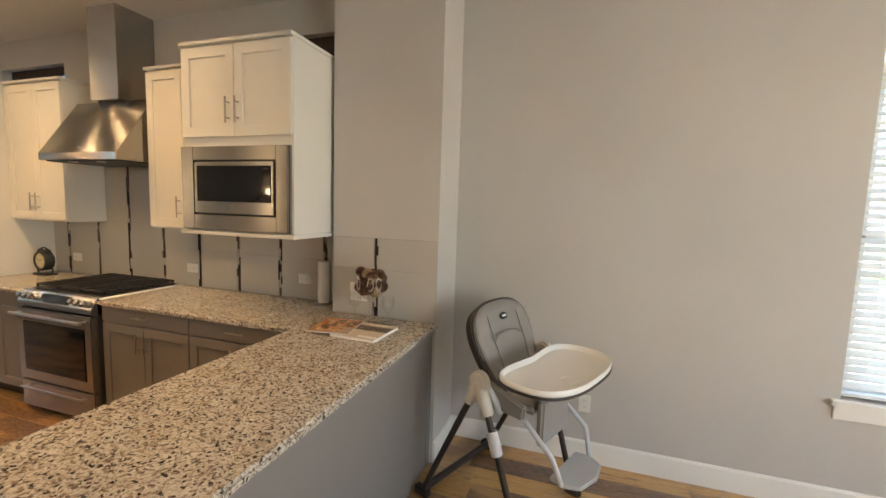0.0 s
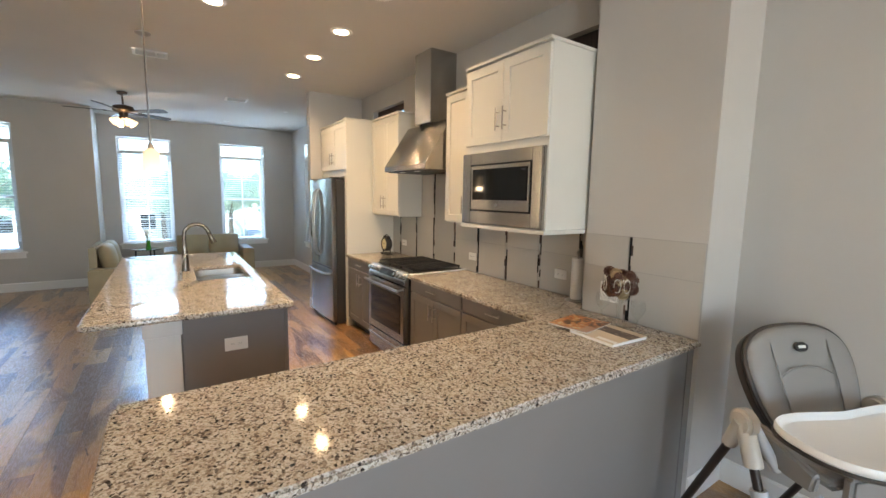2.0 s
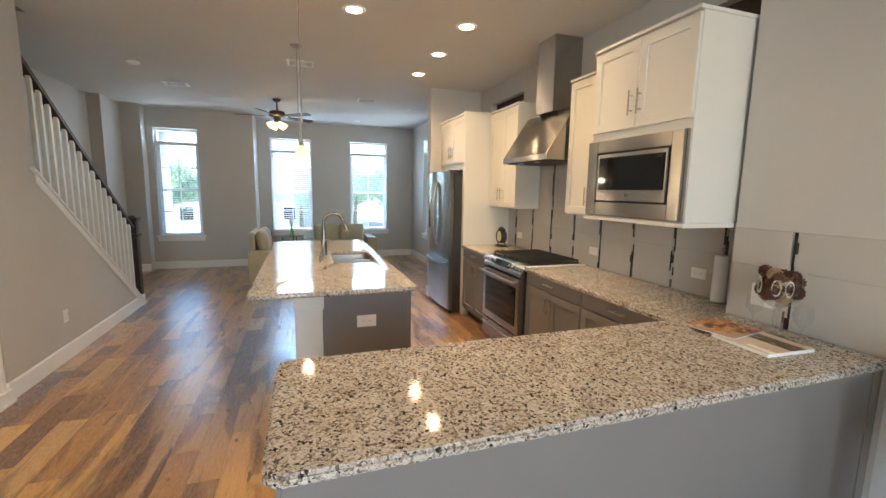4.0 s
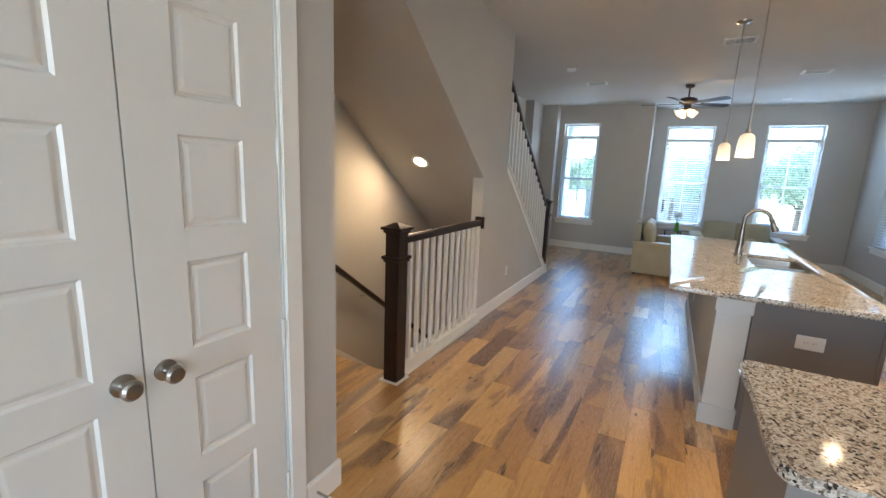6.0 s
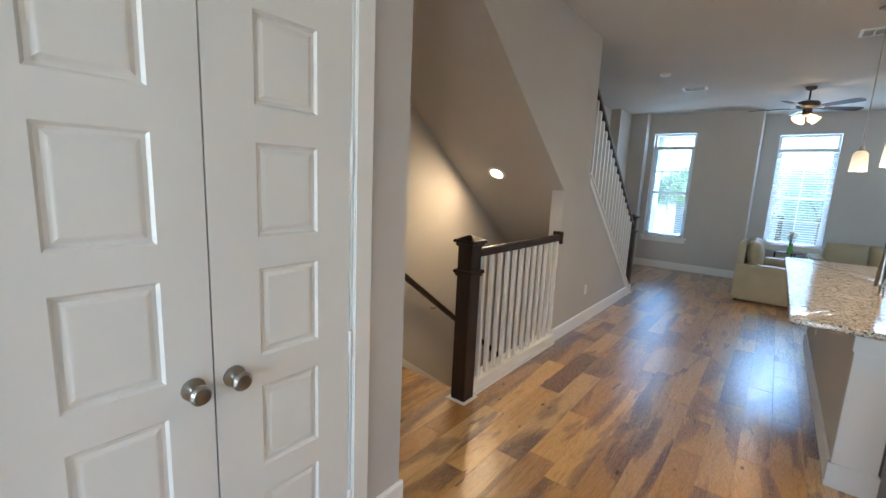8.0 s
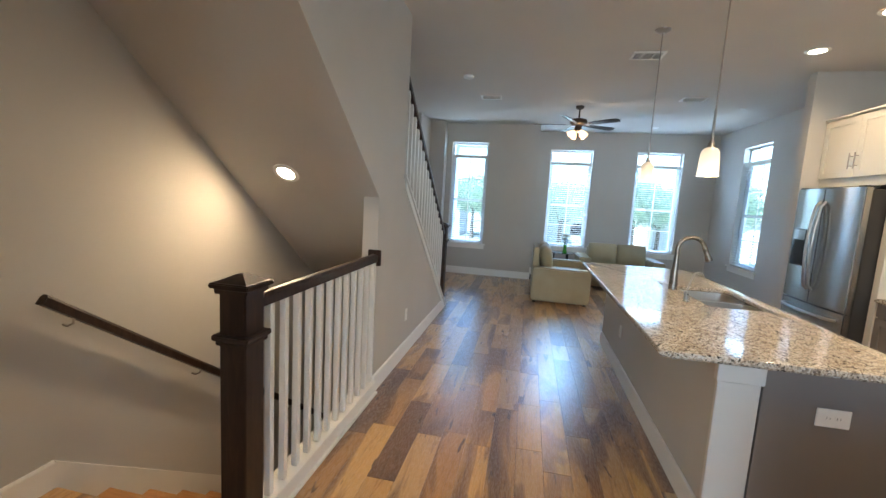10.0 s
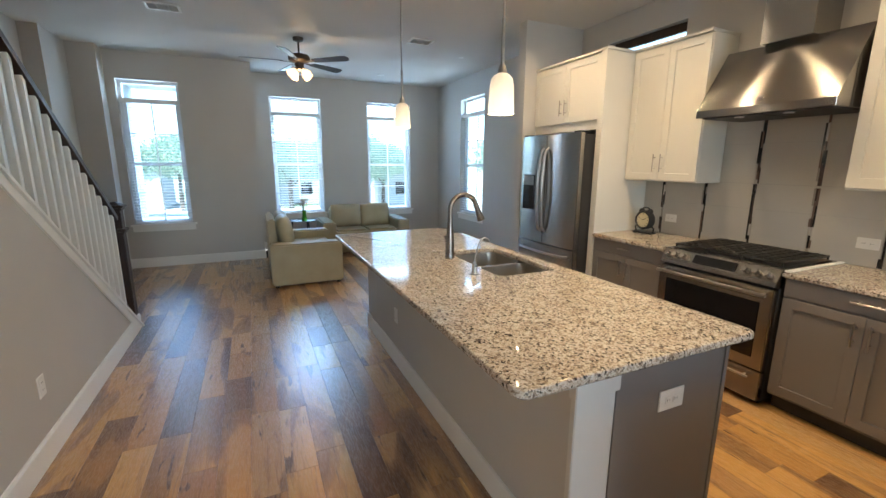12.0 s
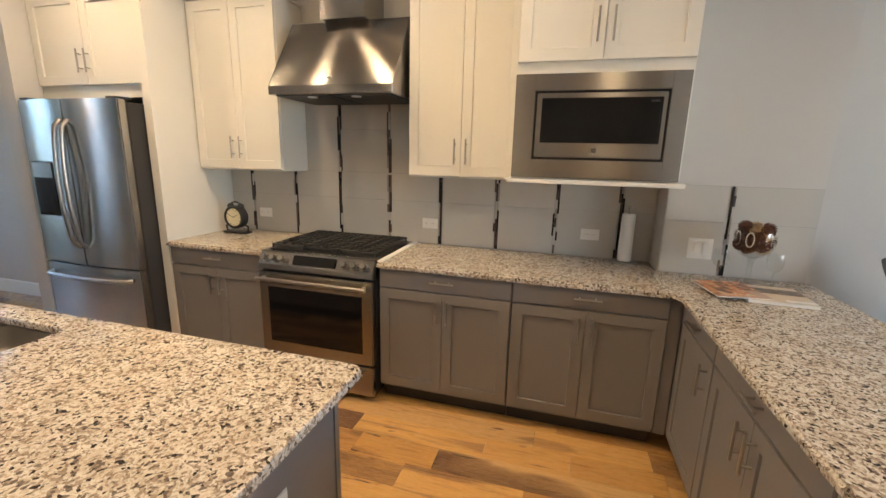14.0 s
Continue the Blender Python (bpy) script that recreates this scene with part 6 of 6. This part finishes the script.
def pine_cone(parent, p, r, material, rs_):
    bm = B()
    bmesh.ops.create_uvsphere(bm, u_segments=8, v_segments=6, radius=r * 0.62)
    for ring in range(8):
        th = math.pi * (ring + 0.6) / 8.2
        n = max(4, int(12 * math.sin(th)))
        for k in range(n):
            m2 = Matrix.Rotation(2 * math.pi * (k + 0.5 * (ring % 2)) / n, 4, "Z") @ Matrix.Rotation(th, 4, "Y") @ Matrix.Translation((0, 0, r * 0.80)) @ Matrix.Rotation(0.9, 4, "Y") @ Matrix.Diagonal((r * 0.26, r * 0.19, r * 0.07, 1))
            bmesh.ops.create_icosphere(bm, subdivisions=1, radius=1.0, matrix=m2)
    bmesh.ops.transform(bm, matrix=Matrix.Translation(p) @ Euler((rs_.uniform(0, 3), rs_.uniform(0, 3), 0)).to_matrix().to_4x4(), verts=bm.verts)
    return part("pine_cone" if material is CONE else "seed_pod", bm, material, parent, "brown pine cone" if material is CONE else "pale dried pod")


rs = random.Random(8)
spots = [(-0.03, -0.02, 0.175), (0.03, -0.022, 0.175), (0.0, 0.032, 0.175), (-0.045, 0.008, 0.225), (0.042, -0.018, 0.222), (-0.002, -0.040, 0.222), (0.0, 0.0, 0.205), (0.0, 0.0, 0.235), (-0.026, -0.032, 0.205), (0.026, -0.034, 0.238), (-0.03, 0.02, 0.245), (0.0, 0.015, 0.255), (0.053, 0.01, 0.198), (-0.052, -0.012, 0.190), (0.01, -0.052, 0.192), (-0.02, 0.05, 0.22), (0.025, -0.045, 0.252), (0.040, 0.030, 0.235), (-0.048, -0.015, 0.268), (0.045, 0.0, 0.258), (-0.01, -0.02, 0.262)]
for k, p in enumerate(spots):
    pine_cone(gb, p, rs.uniform(0.027, 0.032), PALE if k in (1, 9, 20) else CONE, rs)
bm = B()
for centre, count in ((-2.15, 26), (-1.15, 24), (-0.55, 20), (-2.9, 20)):
    for k in range(count):
        a = 2 * math.pi * k / count
        th = centre + 0.20 * math.cos(a)
        p = (0.070 * math.cos(th), 0.070 * math.sin(th), 0.215 + 0.030 * math.sin(a))
        bmesh.ops.create_icosphere(bm, subdivisions=1, radius=0.0031, matrix=Matrix.Translation(p))
tagged(part("pearls", bm, PEARL, gb, "string of pearl beads", True), kind="stuff")
for piece in gb.children:
    piece.data.transform(Matrix.Diagonal((1.2, 1.2, 1.18, 1.0)))


def wine_glass(x, y, label):
    g = thing("wine_glass", (x, y, CT1), label, "wine glass", "wine glasses on the peninsula")
    bm = B()
    lathe(bm, [(0, 0), (0.034, 0), (0.033, 0.003), (0.006, 0.007), (0.004, 0.02), (0.004, 0.075), (0.012, 0.085), (0.032, 0.105), (0.039, 0.135), (0.034, 0.18)], 28)
    part("glass", bm, CLEAR, g, "", True)


wine_glass(-2.41, 2.31, "empty clear stemmed wine glass beside the goblet")
wine_glass(-2.175, 2.285, "empty clear stemmed wine glass beside the goblet")


def magazine(at, rz, w, d, h, cover, blocks, label):
    m_ = thing("magazine", at, label, "magazine", "printed matter on the peninsula", rz)
    part("pages", boxes((-w / 2, w / 2, -d / 2, d / 2, 0, h - 0.001), soft=0.001), PAPER, m_, "white page block")
    cv = part("cover", boxes((-w / 2 - 0.001, w / 2 + 0.001, -d / 2 - 0.001, d / 2 + 0.001, h - 0.0008, h), soft=0.0), cover, m_)
    for x0, x1, y0, y1, col in blocks:
        part("picture_block", boxes((x0, x1, y0, y1, h + 0.0003, h + 0.0008)), col, cv)
    return m_


CREAMP = paint("print_cream", (0.55, 0.45, 0.33), 0.3, 0.2, 20.0, 0.0)
PINKP = paint("print_pink", (0.40, 0.26, 0.20), 0.3, 0.2, 10.0, 0.0)


def print_mat(name, scale, stops):
    """Blotchy printed photograph, its colours in patches."""
    m = mat(name, stops[0][1], 0.28)
    n = nd(m, "ShaderNodeTexNoise", Scale=scale, Detail=3.0, Distortion=1.4)
    ln(m, place(m), n.inputs["Vector"])
    ln(m, ramp(m, n.outputs[0], stops, "CONSTANT"), bsdf(m).inputs["Base Color"])
    return m


FOOD = print_mat("print_food", 17.0, [(0.0, (0.05, 0.022, 0.014)), (0.42, (0.20, 0.07, 0.03)), (0.48, (0.50, 0.17, 0.04)), (0.56, (0.55, 0.34, 0.16)), (0.62, (0.60, 0.50, 0.38)), (0.67, (0.16, 0.06, 0.035))])
LAND = print_mat("print_landscape", 24.0, [(0.0, (0.07, 0.04, 0.028)), (0.55, (0.13, 0.08, 0.055)), (0.63, (0.42, 0.33, 0.26))])
magazine((-2.235, 2.12, CT1), -3, 0.27, 0.27, 0.016, CREAMP, [(-0.134, 0.134, 0.0, 0.085, LAND), (0.02, 0.134, -0.12, -0.09, PAPER)], "closed pale booklet with a dark picture band")
magazine((-2.415, 2.12, CT1 + 0.0165), 9, 0.235, 0.27, 0.006, PINKP, [(-0.116, 0.06, -0.12, 0.134, FOOD), (0.061, 0.116, -0.02, 0.134, FOOD)], "glossy magazine with orange food pictures lying partly on another")

# ---- daylight at the openings, and added sky lamps outside ----
DAY = (0.66, 0.84, 1.0)


def daylight(name, w, h, at, target, watts, colour=DAY):
    la = bpy.data.lights.new(name, "AREA")
    la.shape, la.size, la.size_y, la.energy, la.color = "RECTANGLE", w, h, watts, colour
    o = new(name, la)
    o.matrix_world = look(at, target)
    return o


TRZ = WIN_HI - 0.14
for a, b in windows_west:
    daylight("transom_daylight", b - a - 0.1, 0.17, (WEST - 0.16, (a + b) / 2, TRZ), (WEST, (a + b) / 2, TRZ), DAY_W)
a, b = window_west2
daylight("transom_daylight", b - a - 0.1, 0.17, (WEST2 - 0.16, (a + b) / 2, TRZ), (WEST2, (a + b) / 2, TRZ), DAY_W)
# lamps added out of sight above the west windows for blue floor reflections
SKYBLUE = (0.42, 0.66, 1.0)
for a, b, x in [(*w, WEST) for w in windows_west] + [(*window_west2, WEST2)]:
    daylight("sky_fill", b - a + 0.6, 2.5, (x - 1.7, (a + b) / 2, 4.35), (x + 1.2, (a + b) / 2, 0.9), SKY_FILL_W, SKYBLUE)
a, b = SIDE_WIN
daylight("transom_daylight", b - a - 0.1, 0.17, ((a + b) / 2, NORTH + 0.16, TRZ), ((a + b) / 2, NORTH, TRZ), DAY_W)
a, b = DINE_WIN
daylight("window_daylight", b - a, WIN_HI - WIN_LO, ((a + b) / 2, DINE + 0.26, (WIN_LO + WIN_HI) / 2), ((a + b) / 2, DINE, (WIN_LO + WIN_HI) / 2), DINE_W)
for y, w in zip((-0.8, 1.55), EAST_W):
    daylight("window_daylight", 1.1, 1.9, (EAST + 0.19, y, 1.65), (EAST, y, 1.65), w)

# ---- outdoors beyond the windows ----
LEAF = mat("tree_foliage", (0.10, 0.15, 0.06), 0.7)
_tl = LEAF.node_tree.nodes.new("ShaderNodeBsdfTranslucent")
_tl.inputs[0].default_value = (0.50, 0.60, 0.48, 1)
_mx = LEAF.node_tree.nodes.new("ShaderNodeMixShader")
_mx.inputs[0].default_value = 0.8
ln(LEAF, bsdf(LEAF).outputs[0], _mx.inputs[1])
ln(LEAF, _tl.outputs[0], _mx.inputs[2])
ln(LEAF, _mx.outputs[0], LEAF.node_tree.nodes["Material Output"].inputs[0])
_r = LEAF.node_tree.nodes.new("ShaderNodeNewGeometry").outputs["Random Per Island"]
ln(LEAF, ramp(LEAF, _r, [(0.0, (0.10, 0.15, 0.085)), (0.5, (0.14, 0.19, 0.12)), (1.0, (0.19, 0.24, 0.16))]), bsdf(LEAF).inputs["Base Color"])
BARK = mat("tree_bark", (0.13, 0.10, 0.08), 0.9)


def tree(x, y, height, spread, seed):
    r_ = random.Random(seed)
    t = thing("tree", (x, y, -3.6), "leafy green tree standing outside the windows", "tree", "trees outside")
    bm = B()
    sweep(bm, [(0, 0, 0), (0.1, 0, height * 0.25), (-0.1, 0.1, height * 0.55), (0, 0, height * 0.8)], [0.28, 0.22, 0.15, 0.05], 8)
    for k in range(5):
        a = 2 * math.pi * k / 5 + r_.random()
        z = height * r_.uniform(0.3, 0.5)
        sweep(bm, [(0, 0, z), (spread * 0.35 * math.cos(a), spread * 0.35 * math.sin(a), z + height * 0.15), (spread * 0.7 * math.cos(a), spread * 0.7 * math.sin(a), z + height * 0.25)], [0.11, 0.08, 0.03], 6)
    part("trunk", bm, BARK, t)
    verts, faces = [], []
    for k in range(8500):
        a, c1 = r_.uniform(0, 6.283), r_.uniform(-1, 1)
        rr = r_.uniform(0.45, 1.0) * (0.75 + 0.35 * noise.noise(Vector((math.cos(a) * 1.6, math.sin(a) * 1.6, c1 * 1.6 + seed))))
        q = math.sqrt(1 - c1 * c1)
        p = Vector((spread * rr * q * math.cos(a), spread * rr * q * math.sin(a), height * 0.64 + height * 0.36 * rr * c1))
        s = r_.uniform(0.09, 0.19)
        m2 = Euler((r_.uniform(0, 6), r_.uniform(0, 6), r_.uniform(0, 6))).to_matrix()
        i = len(verts)
        verts += [p + m2 @ Vector(v) * s for v in ((-1, 0, 0), (0, -0.5, 0.1), (1, 0, 0), (0, 0.5, 0.1))]
        faces.append((i, i + 1, i + 2, i + 3))
    me = bpy.data.meshes.new("crown")
    me.from_pydata(verts, [], faces)
    me.materials.append(LEAF)
    cr = new("crown", me)
    cr.parent = t
    tagged(cr, "crown of many small leaf clumps", kind="stuff")


for k, (x, y, h, s) in enumerate([(-48, -12, 8.6, 4.2), (-50, -4.5, 8.0, 4.2), (-47, 2.5, 8.4, 4.4), (-49, 10, 9.2, 4.6), (-52, -20, 9.4, 4.6), (-46, 17.5, 9.0, 4.4), (-58, -30, 9.5, 5.0), (-44, 25, 9.2, 4.6), (-38, 31, 9.5, 4.8), (-30, 30, 9.0, 4.6), (-23.0, 27.0, 9.4, 4.4), (-55, 6.5, 8.8, 4.6), (-56, -8, 9.0, 4.6), (-57, 0, 8.6, 4.4), (-54, 14, 8.6, 4.4), (-34, 36, 9.4, 4.8), (-26, 35, 9.6, 4.8)]):
    tree(x, y, h, s, 20 + k)
CONC = paint("pale_pavement", (0.46, 0.45, 0.42), 0.9, 0.08, 3.0, 0.2)
ASPH = paint("street_asphalt", (0.10, 0.10, 0.105), 0.9, 0.15, 3.0, 0.2)
structure("road", boxes((-26.0, -19.0, -120, 120, -3.599, -3.56)), ASPH, "grey street outside")
structure("pavement", boxes((-18.9, -12.4, -120, 120, -3.599, -3.44)), CONC, "pale concrete pavement outside")
SIDING = paint("far_house_wall", (0.45, 0.46, 0.46), 0.8)
ROOF = paint("far_house_roof", (0.16, 0.15, 0.15), 0.9)
for hx, hy, hw in ((-62, -16, 12), (-64, 2, 14), (-60, 20, 12)):
    ho = thing("house", (hx, hy, -3.6), "distant pale house with grey pitched roof", "house", "houses across the street")
    part("wall", boxes((-4, 4, -hw / 2, hw / 2, 0, 4.6)), SIDING, ho)
    bm = B()
    prism(bm, [(-4.6, 4.6), (4.6, 4.6), (0, 7.0)], -hw / 2 - 0.5, hw / 2 + 0.5)
    part("roof", bm, ROOF, ho)
    for wy in (-hw / 4, hw / 4):
        part("window", boxes((4.0, 4.05, wy - 0.7, wy + 0.7, 1.2, 2.8)), GLASSY, ho)
cars = [(-17.2, -4.6, 90, (0.08, 0.03, 0.03)), (-17.0, 3.4, 90, (0.5, 0.5, 0.5))]
TYRE = mat("tyre_rubber", (0.02, 0.02, 0.02), 0.8)
for k, (x, y, rz, col) in enumerate(cars):
    body = mat("car_paint_%s" % ("dark" if k == 0 else "pale"), col, 0.25)
    ca = thing("car", (x, y, -3.44), "parked %s car outside" % ("dark red" if k == 0 else "pale silver"), "car", "parked cars", rz)
    bm = B()
    prism(bm, [(-2.1, 0.35), (2.1, 0.35), (2.15, 0.75), (1.3, 0.92), (0.7, 1.38), (-0.9, 1.42), (-1.6, 1.0), (-2.1, 0.9)], -0.85, 0.85)
    soften(bm, 0.08, 3, 0.3)
    part("body", bm, body, ca, "", True)
    part("window", boxes((-0.85, 0.65, -0.86, 0.86, 1.0, 1.3), soft=0.05), GLASSY, ca)
    for wx in (-1.3, 1.3):
        for wy in (-0.8, 0.8):
            bm = B()
            rod(bm, (wx, wy - 0.1, 0.32), (wx, wy + 0.1, 0.32), 0.32, 20)
            part("wheel", bm, TYRE, ca, "", True)

# ---- floor planks, last ----
PW_, GAPP = 0.160, 0.0007
plank_cache = {}
rs = random.Random(3)
far_verts, far_faces = [], []
near = []
yy = DINE
row = 0
regions = []
while yy > SOUTH:
    y1, y0 = yy, max(yy - PW_, SOUTH)
    xw = WEST if y0 > -0.78 else WEST2
    spans = [(xw, EAST)]
    if y1 < STAIR - 0.05:
        spans = [(xw, -7.30), (-3.27, EAST)]
    for s0, s1 in spans:
        x = s0 - rs.uniform(0, 1.2)
        while x < s1:
            L = rs.choice((0.45, 0.6, 0.75, 0.9, 1.05, 1.2, 1.4))
            a, b = max(x, s0), min(x + L, s1)
            if b - a > 0.03:
                inside = -8.2 < a and b < 0.2 and -2.1 < (y0 + y1) / 2 < 2.1 and not (IW + 0.1 < a and b < IE - 0.15 and 0.25 < y0 < 0.7)
                near.append((a, b, y0, y1, inside))
            x += L
    yy -= PW_
    row += 1
close = [p for p in near if p[4] and not (p[0] > -2.6 and p[2] > 0.1)]
close.sort(key=lambda p: abs((p[0] + p[1]) / 2 + 4.2) + 0.8 * abs((p[2] + p[3]) / 2 + 0.8))
chosen = set(close[:300])
fl = bpy.data.objects["floor"]
for a, b, y0, y1, inside in near:
    if (a, b, y0, y1, inside) in chosen:
        key = (round(b - a, 2), round(y1 - y0, 3))
        if key not in plank_cache:
            w, h = (b - a) / 2 - GAPP, (y1 - y0) / 2 - GAPP / 2
            bm = B()
            box(bm, -w, w, -h, h, -0.012, 0.0)
            top = [e for e in bm.edges if all(v.co.z > -0.001 for v in e.verts)]
            bmesh.ops.bevel(bm, geom=top, offset=0.0008, segments=1, affect="EDGES")
            plank_cache[key] = mesh_of("plank", bm, PLANK)
        o = new("plank", plank_cache[key])
        o.parent = fl
        o.matrix_basis = Matrix.Translation(((a + b) / 2, (y0 + y1) / 2, 0))
    else:
        i = len(far_verts)
        g, e = GAPP / 2, 0.0008
        far_verts += [(a + g, y0 + g, -0.0008), (b - g, y0 + g, -0.0008), (b - g, y1 - g, -0.0008), (a + g, y1 - g, -0.0008),
                      (a + g + e, y0 + g + e, 0), (b - g - e, y0 + g + e, 0), (b - g - e, y1 - g - e, 0), (a + g + e, y1 - g - e, 0),
                      (a + g, y0 + g, -0.012), (b - g, y0 + g, -0.012), (b - g, y1 - g, -0.012), (a + g, y1 - g, -0.012)]
        far_faces += [(i + 4, i + 5, i + 6, i + 7)]
        for k in range(4):
            far_faces += [(i + k, i + (k + 1) % 4, i + 4 + (k + 1) % 4, i + 4 + k), (i + 8 + k, i + 8 + (k + 1) % 4, i + (k + 1) % 4, i + k)]
me = bpy.data.meshes.new("planks_far")
me.from_pydata(far_verts, [], far_faces)
me.materials.append(PLANK_FAR)
o = new("planks_far", me)
o.parent = fl
tagged(o, "hickory planks further off", kind="stuff")
